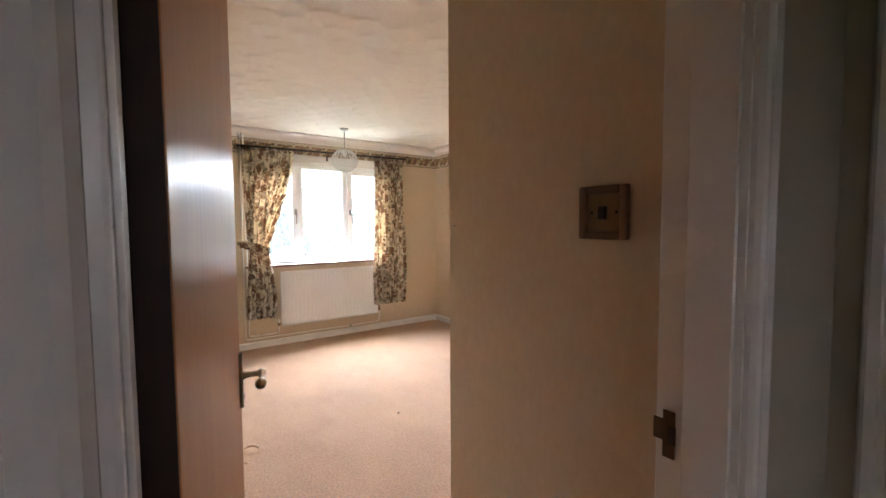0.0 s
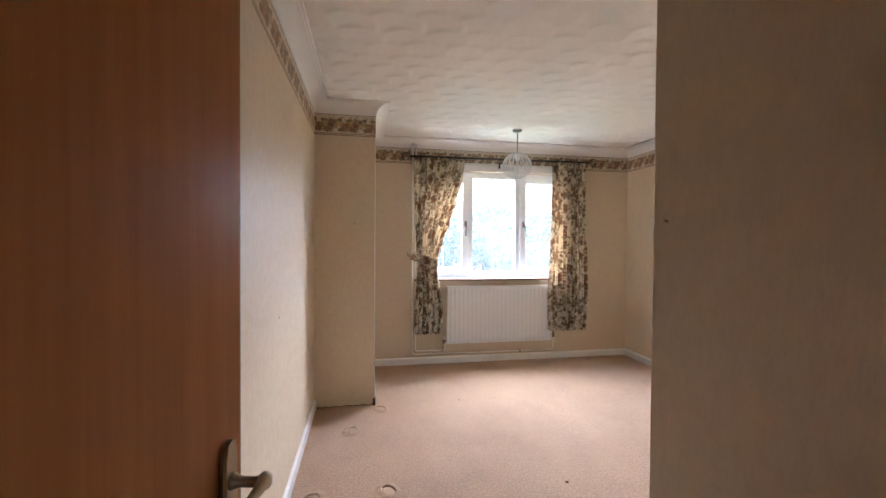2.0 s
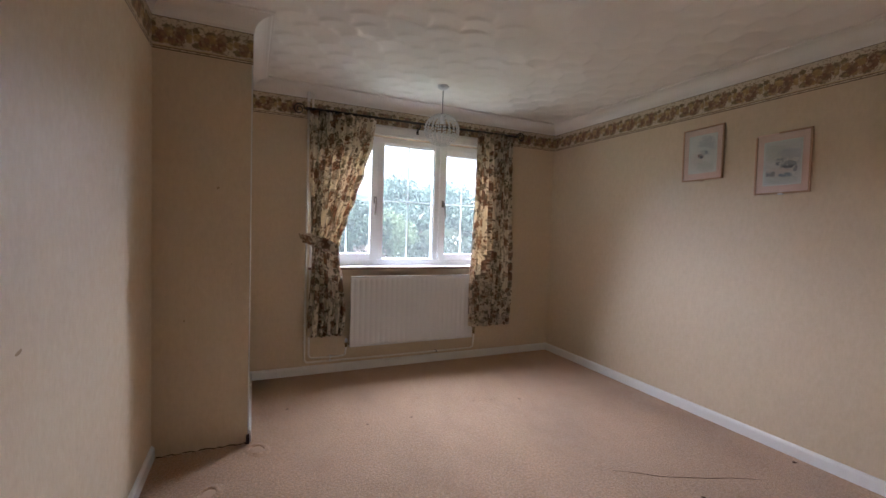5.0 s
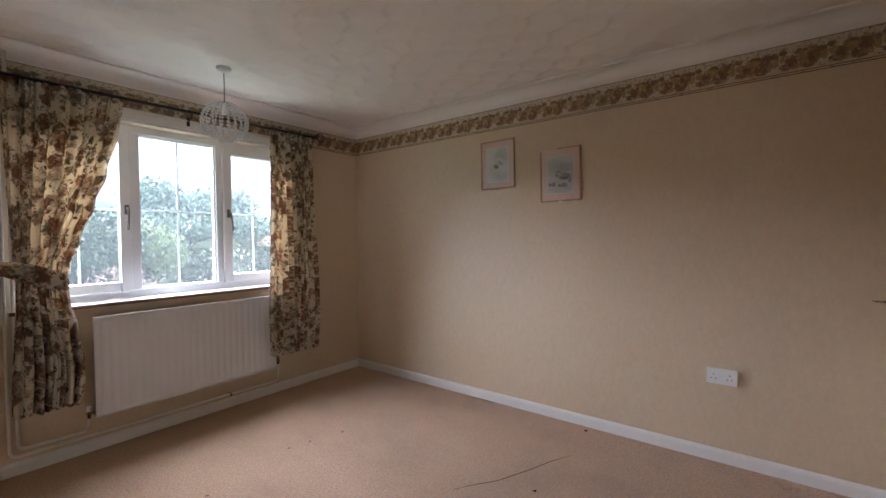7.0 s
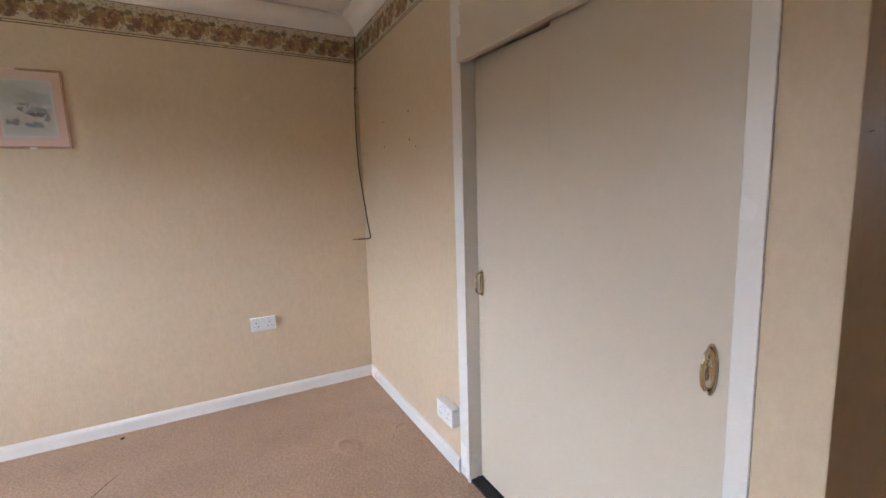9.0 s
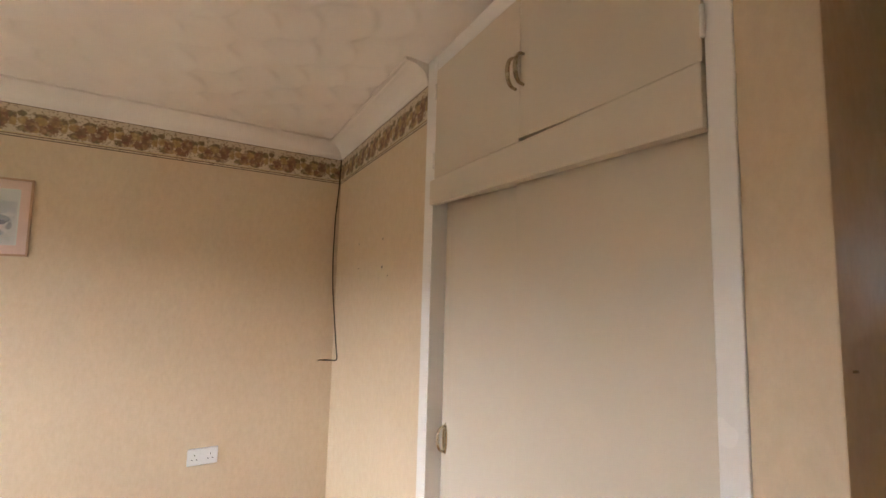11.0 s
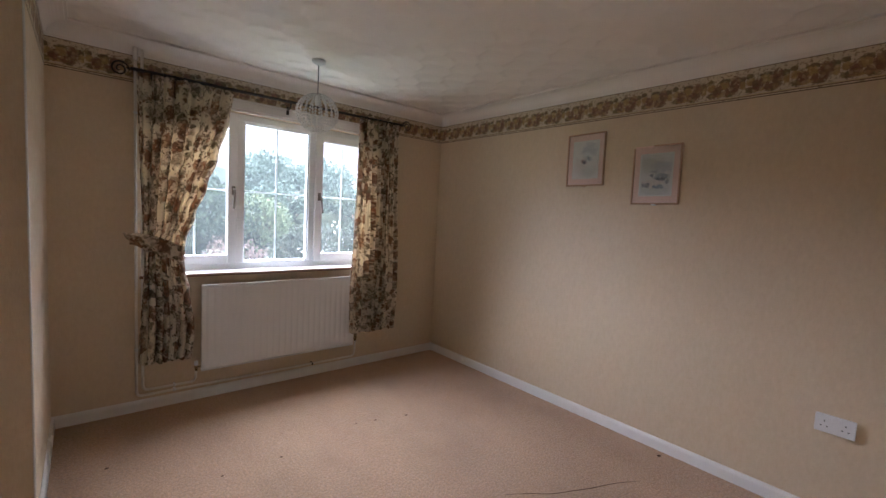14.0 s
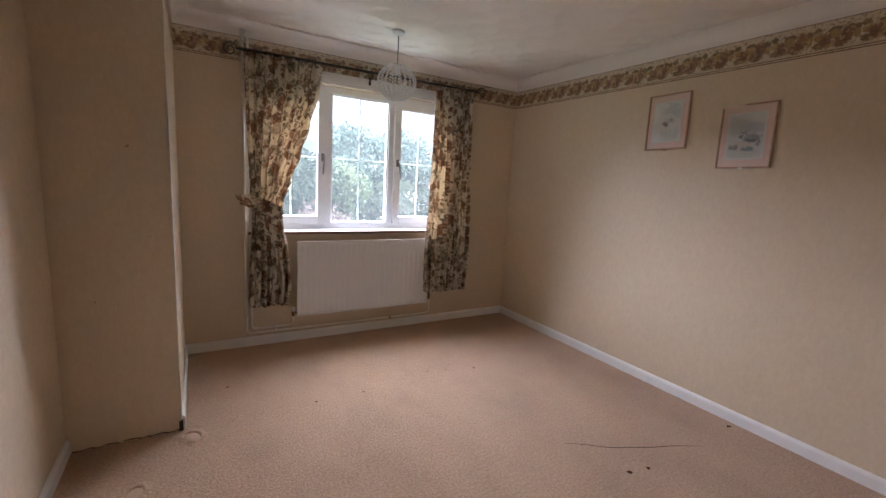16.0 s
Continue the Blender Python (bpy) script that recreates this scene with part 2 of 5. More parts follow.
def curtain_material():
    """Printed cotton: cream ground with mauve-brown blooms and grey-green leaves, letting light through."""
    m, n, l, b = shader("curtain_print", 0.85, spec=0.15)
    tc = n.new("ShaderNodeTexCoord")
    mp = n.new("ShaderNodeMapping")
    l.new(tc.outputs["UV"], mp.inputs["Vector"])
    warp = n.new("ShaderNodeTexNoise")
    warp.inputs["Scale"].default_value = 30
    warp.inputs["Detail"].default_value = 3
    l.new(mp.outputs[0], warp.inputs["Vector"])
    mixv = n.new("ShaderNodeMix")
    mixv.data_type = "VECTOR"
    mixv.inputs[0].default_value = 0.09
    l.new(mp.outputs[0], mixv.inputs[4])
    l.new(warp.outputs["Color"], mixv.inputs[5])
    c = mixed(n, l, noise_node(n, l, mp.outputs[0], 40, 2), (0.70, 0.62, 0.50), (0.80, 0.73, 0.61))

    def spread(scale, cut, shift):
        """Ragged patches round scattered centres, and a random number for each."""
        mv = n.new("ShaderNodeMapping")
        mv.inputs["Location"].default_value = shift
        l.new(mixv.outputs[1], mv.inputs["Vector"])
        vo = n.new("ShaderNodeTexVoronoi")
        vo.inputs["Scale"].default_value = scale
        l.new(mv.outputs[0], vo.inputs["Vector"])
        k = n.new("ShaderNodeMapRange")
        k.inputs["From Min"].default_value, k.inputs["From Max"].default_value = cut + 0.03, cut - 0.03
        l.new(vo.outputs["Distance"], k.inputs["Value"])
        return k.outputs[0]

    flower, _ = petals(n, l, mixv.outputs[1], 36, [(0.36, 0.205, 0.130), (0.24, 0.140, 0.095), (0.54, 0.41, 0.30), (0.42, 0.275, 0.190), (0.29, 0.185, 0.135), (0.64, 0.53, 0.41)])
    leafage, _ = petals(n, l, mixv.outputs[1], 44, [(0.27, 0.245, 0.180), (0.42, 0.37, 0.275), (0.21, 0.180, 0.135), (0.60, 0.53, 0.42)])
    pale, _ = petals(n, l, mixv.outputs[1], 40, [(0.62, 0.54, 0.43), (0.74, 0.66, 0.55), (0.50, 0.42, 0.335)])
    c = mixed(n, l, spread(11, 0.44, (5.7, 2.2, 0)), c, pale)
    c = mixed(n, l, spread(15, 0.40, (3.1, 1.7, 0)), c, leafage)
    c = mixed(n, l, spread(9.5, 0.42, (0, 0, 0)), c, flower)
    c = mixed(n, l, spread(24, 0.20, (7.3, 4.9, 0)), c, (0.17, 0.115, 0.085))
    l.new(c, b.inputs["Base Color"])
    tr = n.new("ShaderNodeBsdfTranslucent")
    warm = mixed(n, l, 1.0, c, (1.0, 0.93, 0.80), "MULTIPLY")
    l.new(warm, tr.inputs["Color"])
    ms = n.new("ShaderNodeMixShader")
    ms.inputs[0].default_value = 0.42
    l.new(b.outputs[0], ms.inputs[1])
    l.new(tr.outputs[0], ms.inputs[2])
    l.new(ms.outputs[0], n["Material Output"].inputs["Surface"])
    weave = noise_node(n, l, mp.outputs[0], 420, 1)
    add_bump(n, l, b, weave, 0.3, 0.0006)
    return m


def glass_material(name="window_glass", veil=0.0):
    m, n, l, b = shader(name, 0.0)
    gl = n.new("ShaderNodeBsdfGlossy")
    gl.inputs["Roughness"].default_value = 0.02
    tp = n.new("ShaderNodeBsdfTransparent")
    tp.inputs["Color"].default_value = (0.95, 0.98, 0.965, 1)
    lw = n.new("ShaderNodeLayerWeight")
    pw = n.new("ShaderNodeMath")
    pw.operation = "POWER"
    pw.inputs[1].default_value = 4.0
    l.new(lw.outputs["Facing"], pw.inputs[0])
    fr = n.new("ShaderNodeMapRange")
    fr.inputs["To Min"].default_value, fr.inputs["To Max"].default_value = 0.025, 0.7
    l.new(pw.outputs[0], fr.inputs["Value"])
    ms = n.new("ShaderNodeMixShader")
    # pale translucent share mixed in to imitate bright haze over the garden
    haze = n.new("ShaderNodeBsdfTranslucent")
    haze.inputs["Color"].default_value = (0.9, 0.95, 1.0, 1)
    veiled = n.new("ShaderNodeMixShader")
    veiled.inputs[0].default_value = veil
    l.new(tp.outputs[0], veiled.inputs[1])
    l.new(haze.outputs[0], veiled.inputs[2])
    l.new(fr.outputs[0], ms.inputs[0])
    l.new(veiled.outputs[0], ms.inputs[1])
    l.new(gl.outputs[0], ms.inputs[2])
    l.new(ms.outputs[0], n["Material Output"].inputs["Surface"])
    return m


def crystal_material():
    m, n, l, b = shader("crystal_bead", 0.04)
    b.inputs["Base Color"].default_value = (0.98, 0.98, 0.98, 1)
    b.inputs["Transmission Weight"].default_value = 0.35
    b.inputs["IOR"].default_value = 1.45
    return m


def print_material(name, spots, ground):
    """A pale watercolour print: washed ground and a few soft dark motifs."""
    m, n, l, b = shader(name, 0.35)
    tc = n.new("ShaderNodeTexCoord")
    sep = n.new("ShaderNodeSeparateXYZ")
    l.new(tc.outputs["UV"], sep.inputs[0])
    wash = noise_node(n, l, tc.outputs["UV"], 9, 4, 0.6)
    c = mixed(n, l, wash, ground, tuple(min(1, g * 1.35) for g in ground))
    nz = noise_node(n, l, tc.outputs["UV"], 46, 6, 0.85)
    wob = n.new("ShaderNodeMapRange")
    wob.inputs["To Min"].default_value, wob.inputs["To Max"].default_value = -2.4, 2.4
    wob.inputs["From Min"].default_value, wob.inputs["From Max"].default_value = 0.25, 0.75
    l.new(nz, wob.inputs["Value"])
    for mask, (_, _, _, _, col, amt) in zip(blob_pattern(n, l, sep.outputs[0], sep.outputs[1], 5.0, [s[:4] for s in spots], wob.outputs[0]), spots):
        k = n.new("ShaderNodeMath")
        k.operation = "MULTIPLY"
        k.inputs[1].default_value = amt
        l.new(mask, k.inputs[0])
        c = mixed(n, l, k.outputs[0], c, col)
    l.new(c, b.inputs["Base Color"])
    return m


def leaf_material(name, lo, hi):
    m, n, l, b = shader(name, 0.6, spec=0.3)
    g = n.new("ShaderNodeNewGeometry")
    r = ramp_node(n, [(0.0, lo), (1.0, hi)])
    l.new(g.outputs["Random Per Island"], r.inputs["Fac"])
    l.new(r.outputs[0], b.inputs["Base Color"])
    return m


WALLPAPER, CARPET, BORDER, CURTAIN = wallpaper_material(), carpet_material(), border_material(), curtain_material()
GLASS, PANE, CRYSTAL = glass_material("picture_glass"), glass_material("window_glass", 0.013), crystal_material()
ARTEX = plain("artex_plaster", (0.84, 0.80, 0.755), 0.7, vary=0.03, scale=2.5, bump=0.0008, bump_scale=160)
COVING = plain("coving_paint", (0.82, 0.78, 0.735), 0.6, vary=0.03, scale=4, bump=0.0004)
GLOSS_WHITE = plain("white_gloss_paint", (0.82, 0.80, 0.765), 0.27, vary=0.015, scale=3, wear=0.015)
UPVC = plain("white_upvc", (0.86, 0.87, 0.88), 0.3, vary=0.02, scale=6)
ENAMEL = plain("radiator_enamel", (0.74, 0.73, 0.72), 0.35, vary=0.03, scale=8)
WARDROBE = plain("wardrobe_cream_paint", (0.63, 0.555, 0.445), 0.34, vary=0.04, scale=3.5, bump=0.0005, bump_scale=28)
DOOR_WOOD = wood_material("door_veneer", (0.36, 0.130, 0.034), (0.53, 0.215, 0.066), 0.35, coat=0.0, spec=0.08)
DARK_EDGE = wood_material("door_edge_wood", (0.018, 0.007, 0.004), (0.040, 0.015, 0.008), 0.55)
SILL_WOOD = wood_material("sill_edge_wood", (0.16, 0.07, 0.035), (0.30, 0.14, 0.07), 0.4, grain=(2, 40, 40))
FRAME_WOOD = wood_material("picture_moulding", (0.42, 0.23, 0.14), (0.58, 0.36, 0.24), 0.45, grain=(30, 30, 30))
SWITCH_WOOD = wood_material("switch_surround_wood", (0.13, 0.065, 0.026), (0.24, 0.13, 0.055), 0.4, grain=(60, 60, 10))
BRASS = plain("aged_brass", (0.52, 0.44, 0.31), 0.26, 1.0, vary=0.15, scale=40)
BRONZE = plain("bronze_handle", (0.34, 0.27, 0.18), 0.34, 1.0, vary=0.18, scale=45)
DARK_BRASS = plain("tarnished_brass", (0.10, 0.065, 0.035), 0.45, 0.8, vary=0.25, scale=45)
STEEL = plain("window_handle_steel", (0.16, 0.14, 0.125), 0.38, 1.0, vary=0.1, scale=30)
IRON = plain("black_iron", (0.018, 0.016, 0.015), 0.45, 0.3, vary=0.2, scale=30)
RUBBER = plain("black_track", (0.012, 0.012, 0.014), 0.5, vary=0.25, scale=20)
PLASTIC = plain("white_plastic", (0.76, 0.76, 0.76), 0.35, vary=0.02)
PIPE_PAINT = plain("aged_pipe_paint", (0.80, 0.75, 0.68), 0.4, vary=0.12, scale=9)
SWITCH_PLATE = wood_material("switch_plate_wood", (0.20, 0.105, 0.040), (0.31, 0.175, 0.072), 0.4, grain=(60, 60, 10))
GREY_FLEX = plain("grey_flex", (0.16, 0.15, 0.145), 0.5, vary=0.1)
BAKELITE = plain("dark_switch_plastic", (0.02, 0.014, 0.01), 0.35, vary=0.1)
CABLE = plain("brown_cable", (0.055, 0.030, 0.016), 0.5, vary=0.15, scale=30)
MAT_PINK = plain("pink_mount_card", (0.86, 0.58, 0.53), 0.7, vary=0.04, scale=12)
HALL_PAINT = plain("hall_paint", (0.40, 0.36, 0.28), 0.7, vary=0.05, scale=3, bump=0.0005)
DENT = plain("crushed_pile", (0.56, 0.39, 0.27), 0.95, vary=0.12, scale=60, spec=0.1)
DENT_DARK = plain("burnt_pile", (0.10, 0.05, 0.03), 0.95, vary=0.2, scale=60, spec=0.1)
BRICK_OUT = plain("outer_wall", (0.34, 0.20, 0.14), 0.8, vary=0.15, scale=12)


# ---- mesh helpers ----
def bm_box(bm, a, b, mi=0, bevel=0.0):
    """An axis-aligned box from corner a to corner b, with its edges eased."""
    a, b = [min(p, q) for p, q in zip(a, b)], [max(p, q) for p, q in zip(a, b)]
    r = bmesh.ops.create_cube(bm, size=1.0)
    vs = r["verts"]
    for v in vs:
        v.co = [(a[i] + b[i]) / 2 + v.co[i] * (b[i] - a[i]) for i in range(3)]
    faces = {f for v in vs for f in v.link_faces}
    if bevel:
        edges = list({e for f in faces for e in f.edges})
        out = bmesh.ops.bevel(bm, geom=edges, offset=bevel, segments=2, affect="EDGES", profile=0.6)
        faces = set(out["faces"]) | {f for f in faces if f.is_valid}
    for f in faces:
        if f.is_valid:
            f.material_index = mi
    return bm


def box(a, b, bevel=0.0):
    return bm_box(bmesh.new(), a, b, 0, bevel)


def bm_tube(bm, path, radius, sides=10, closed=False, caps=True):
    """A tube along a list of points; radius may be one number or one per point."""
    pts = [Vector(p) for p in path]
    rad = radius if isinstance(radius, (list, tuple)) else [radius] * len(pts)
    rings, up = [], None
    for i, p in enumerate(pts):
        if closed:
            d = pts[(i + 1) % len(pts)] - pts[i - 1]
        else:
            d = pts[min(i + 1, len(pts) - 1)] - pts[max(i - 1, 0)]
        d.normalize()
        if up is None:
            up = d.orthogonal().normalized()
        up = (up - d * up.dot(d)).normalized()
        side = d.cross(up)
        rings.append([bm.verts.new(p + (up * math.cos(2 * math.pi * k / sides) + side * math.sin(2 * math.pi * k / sides)) * rad[i]) for k in range(sides)])
    loops = list(zip(rings, rings[1:])) + ([(rings[-1], rings[0])] if closed else [])
    for r0, r1 in loops:
        for k in range(sides):
            f = bm.faces.new((r0[k], r0[(k + 1) % sides], r1[(k + 1) % sides], r1[k]))
            f.smooth = True
    if caps and not closed:
        bm.faces.new(rings[0][::-1])
        bm.faces.new(rings[-1])
    return bm


def bm_lathe(bm, profile, sides=24, m=Matrix.Identity(4)):
    """A turned shape: profile of (radius, height) about z, then placed by m."""
    rings = []
    for r, z in profile:
        rings.append([bm.verts.new(m @ Vector((max(r, 1e-5) * math.cos(2 * math.pi * k / sides), max(r, 1e-5) * math.sin(2 * math.pi * k / sides), z))) for k in range(sides)])
    for r0, r1 in zip(rings, rings[1:]):
        for k in range(sides):
            f = bm.faces.new((r0[k], r0[(k + 1) % sides], r1[(k + 1) % sides], r1[k]))
            f.smooth = True
    bm.faces.new(rings[0][::-1])
    bm.faces.new(rings[-1])
    return bm


def rounded(points, radius, steps=6):
    """A polyline whose corners are rounded."""
    pts = [Vector(p) for p in points]
    out = [pts[0]]
    for a, b, c in zip(pts, pts[1:], pts[2:]):
        d0, d1 = (a - b).normalized(), (c - b).normalized()
        r = min(radius, (a - b).length * 0.49, (c - b).length * 0.49)
        p0, p1 = b + d0 * r, b + d1 * r
        for i in range(steps + 1):
            s = i / steps
            out.append((1 - s) ** 2 * p0 + 2 * s * (1 - s) * b + s * s * p1)
    return out + [pts[-1]]


def bm_sweep(bm, path, profile, uv=False, cap=True):
    """A moulding: profile of (distance in from the wall, height) along a wall line whose room lies to the left, mitred."""
    pts = [Vector(p) for p in path]
    layer = bm.loops.layers.uv.new("UVMap") if uv else None
    rings, dist = [], [0.0]
    for i, p in enumerate(pts):
        d0 = (p - pts[i - 1]).normalized() if i else None
        d1 = (pts[i + 1] - p).normalized() if i < len(pts) - 1 else None
        d0, d1 = d0 or d1, d1 or d0
        n0, n1 = Vector((-d0.y, d0.x)), Vector((-d1.y, d1.x))
        mitre = (n0 + n1).normalized()
        mitre /= max(0.2, mitre.dot(n0))
        if i:
            dist.append(dist[-1] + (p - pts[i - 1]).length)
        rings.append([bm.verts.new((p.x + mitre.x * o, p.y + mitre.y * o, z)) for o, z in profile])
    k = len(profile)
    for i, (r0, r1) in enumerate(zip(rings, rings[1:])):
        for j in range(k):
            f = bm.faces.new((r0[j], r1[j], r1[(j + 1) % k], r0[(j + 1) % k]))
            if uv:
                for lp, (dd, jj) in zip(f.loops, ((i, j), (i + 1, j), (i + 1, (j + 1) % k), (i, (j + 1) % k))):
                    lp[layer].uv = (dist[dd], profile[jj][1])
    if cap:
        bm.faces.new(rings[0])
        bm.faces.new(rings[-1][::-1])
    bmesh.ops.recalc_face_normals(bm, faces=bm.faces)
    return bm


def obj(name, bm, *materials, smooth=None):
    me = bpy.data.meshes.new(name)
    bm.to_mesh(me)
    bm.free()
    for mt in materials:
        me.materials.append(mt)
    if smooth is not None:
        me.shade_smooth() if smooth else me.shade_flat()
    return new(name, me)


def part(name, bm, material, parent, label="", smooth=None):
    ob = obj(name, bm, material, smooth=smooth)
    ob.parent = parent
    return tagged(ob, label)


def thing(name, at, label, category, group="", kind="", turn=0.0):
    """An empty at a thing's base."""
    ob = new(name)
    ob.empty_display_size = 0.05
    ob.matrix_basis = Matrix.Translation(at) @ pose(0, 0, 0, 0, 0, turn)
    return tagged(ob, label, category, group, kind)


def structure(name, bm, *materials, label="", smooth=None):
    return tagged(obj(name, bm, *materials, smooth=smooth), label, name.split("_")[0], "", "structure")


# ---- the plan ----
XL, XR = 0.655, 4.008          # side walls
YW, YB, YD, YH = 6.0, 2.24, 1.53, 1.385   # window wall, wardrobe wall, door wall and its hall face
XP = 1.515                     # passage wall beside the wardrobe
XC, YC = 1.114, 4.95           # boxed-out corner
HC = 2.362                     # ceiling
B0, B1 = 2.105, 2.27           # wallpaper border
WX0, WX1, WZ0, WZ1 = 1.57, 3.33, 0.90, 2.06   # window opening
DX0, DX1, DZ = 0.688, 1.475, 1.995            # doorway between the linings
T = 0.12

structure("floor", box((XL - T, YH, -0.12), (XR + T, YW + 0.02, 0.0)), CARPET, label="worn beige-pink cut pile carpet, empty room")
hall_floor = structure("floor_hall", box((-0.3, -1.2, -0.12), (2.2, YH, -0.002)), CARPET, label="beige carpet of the hall outside the door")

bm = bmesh.new()
for a, b in (((XC, YW, 0), (WX0, YW + 0.28, HC)), ((WX1, YW, 0), (XR + T, YW + 0.28, HC)), ((WX0, YW, 0), (WX1, YW + 0.28, WZ0 - 0.012)), ((WX0, YW, WZ1), (WX1, YW + 0.28, HC)), ((XL - T, YW, 0), (XC, YW + 0.28, HC))):
    bm_box(bm, a, b)
structure("wall_window", bm, WALLPAPER, label="cream papered wall with the window")
structure("wall_long", box((XR, YB - T, 0), (XR + T, YW, HC)), WALLPAPER, label="long cream papered wall with two pictures")
structure("wall_left", box((XL - T, YD, 0), (XL, YW, HC)), WALLPAPER, label="cream papered wall beside the open door")
structure("wall_boxing", box((XL, YC, 0), (XC, YW, HC), 0.004), WALLPAPER, label="boxed-out corner covered in cream wallpaper")
structure("wall_back", box((2.690, YB - T, 0), (XR, YB, HC)), WALLPAPER, label="cream papered wall beside the wardrobe")
structure("wall_passage", box((XP, YD - 0.02, 0), (1.632, YB, HC), 0.003), WALLPAPER, label="cream papered side wall of the entry passage")
bm = bmesh.new()
for a, b in (((-0.3, YH, 0), (XL, YD, HC)), ((XP, YH, 0), (2.2, YD - 0.02, HC)), ((XL, YH, DZ + 0.03), (XP, YD, HC))):
    bm_box(bm, a, b)
structure("wall_door", bm, HALL_PAINT, label="wall round the bedroom doorway")
bm = bmesh.new()
bm_box(bm, (XL, YD, DZ + 0.1), (XP, YD + 0.004, HC))
structure("wall_over_door", bm, WALLPAPER, label="cream wallpaper above the bedroom doorway")

# the closet behind the wardrobe doors
bm = bmesh.new()
bm_box(bm, (1.632, 1.58, 0), (2.690, 1.62, HC))
bm_box(bm, (2.690, 1.58, 0), (2.730, YB - T, HC))
structure("wall_closet", bm, WARDROBE, label="plain back of the built-in closet")

# the hall: plain walls, with an unseen opening added behind the walker for daylight
HX0, HX1, HY0 = -0.18, 1.98, -1.0
bm = bmesh.new()
bm_box(bm, (HX0 - T, HY0, 0), (HX0, YH, HC))
bm_box(bm, (HX1, HY0, 0), (HX1 + T, YH, HC))
bm_box(bm, (HX0 - T, HY0 - T, 0), (0.57, HY0, HC))
bm_box(bm, (0.89, HY0 - T, 0), (HX1 + T, HY0, HC))
bm_box(bm, (0.57, HY0 - T, 0), (0.89, HY0, 1.46))
bm_box(bm, (0.57, HY0 - T, 1.84), (0.89, HY0, HC))
structure("wall_hall", bm, HALL_PAINT, label="plain painted hall walls")
structure("ceiling_hall", box((HX0 - T, HY0 - T, HC), (HX1 + T, YD - 0.02, HC + 0.1)), COVING, label="plain hall ceiling")


def fan_artex(x0, x1, y0, y1, z, step=0.0098):
    """Stippled fan plaster: overlapping shells pressed in rows, each a little turned."""
    nx, ny = int((x1 - x0) / step) + 1, int((y1 - y0) / step) + 1
    gx, gy = np.linspace(x0, x1, nx), np.linspace(y0, y1, ny)
    X, Y = np.meshgrid(gx, gy, indexing="ij")
    Hh = np.zeros_like(X)
    rng = np.random.RandomState(7)
    R, pitch, rise = 0.150, 0.215, 0.150
    row = 0
    cy = y0 - R
    while cy < y1 + 2 * R:
        cx = x1 + R + (0.5 * pitch if row % 2 else 0) + rng.uniform(-0.04, 0.04)
        while cx > x0 - R:
            px, py = cx + rng.uniform(-0.018, 0.018), cy + rng.uniform(-0.016, 0.016) - 0.10 * (cx - x0)
            rr, lift = R * rng.uniform(0.9, 1.1), rng.uniform(0.8, 1.1)
            i0, i1 = max(0, int((px - rr - x0) / step) - 1), int((px + rr - x0) / step) + 2
            j0, j1 = max(0, int((py - rr - y0) / step) - 1), max(0, int((py + rr - y0) / step) + 2)
            dx, dy = X[i0:i1, j0:j1] - px, Y[i0:i1, j0:j1] - py
            d = np.sqrt(dx * dx + dy * dy) / rr
            ribs = 0.035 * np.sin(26 * np.arctan2(dx, rr * 0.4 - dy) + rng.uniform(0, 6))
            shell = lift * (1 - 1.12 * np.clip(1 - d, 0, 1) ** 0.85) + ribs * np.clip(d, 0, 1)
            edge = np.clip((1 - d) / 0.13, 0, 1)
            old = Hh[i0:i1, j0:j1]
            Hh[i0:i1, j0:j1] = np.where(d < 1, old * (1 - edge) + np.maximum(shell, 0.0) * edge, old)
            cx -= pitch
        cy += rise
        row += 1
    Hh = (Hh[:-2, 1:-1] + Hh[2:, 1:-1] + Hh[1:-1, :-2] + Hh[1:-1, 2:] + 2 * Hh[1:-1, 1:-1]) / 6
    Hh = np.pad(Hh, 1, mode="edge")
    verts = np.stack([X, Y, z + 0.002 - 0.0108 * Hh], axis=-1).reshape(-1, 3)
    idx = np.arange(nx * ny).reshape(nx, ny)
    faces = np.stack([idx[:-1, :-1], idx[:-1, 1:], idx[1:, 1:], idx[1:, :-1]], axis=-1).reshape(-1, 4)
    n0 = len(verts)
    top = [(x0 - T, y0 - T, z + 0.02), (x1 + T, y0 - T, z + 0.02), (x1 + T, y1 + T, z + 0.02), (x0 - T, y1 + T, z + 0.02)]
    top += [(a, b, z + 0.12) for a, b, _ in top]
    slab = [(0, 3, 2, 1), (4, 5, 6, 7), (0, 1, 5, 4), (1, 2, 6, 5), (2, 3, 7, 6), (3, 0, 4, 7)]
    me = bpy.data.meshes.new("ceiling")
    me.from_pydata(verts.tolist() + top, [], faces.tolist() + [tuple(n0 + i for i in f) for f in slab])
    me.shade_smooth()
    me.materials.append(ARTEX)
    return new("ceiling", me)


tagged(fan_artex(XL, XR, YD - 0.005, YW, HC), "white textured fan-pattern plaster ceiling", "ceiling", "", "structure")

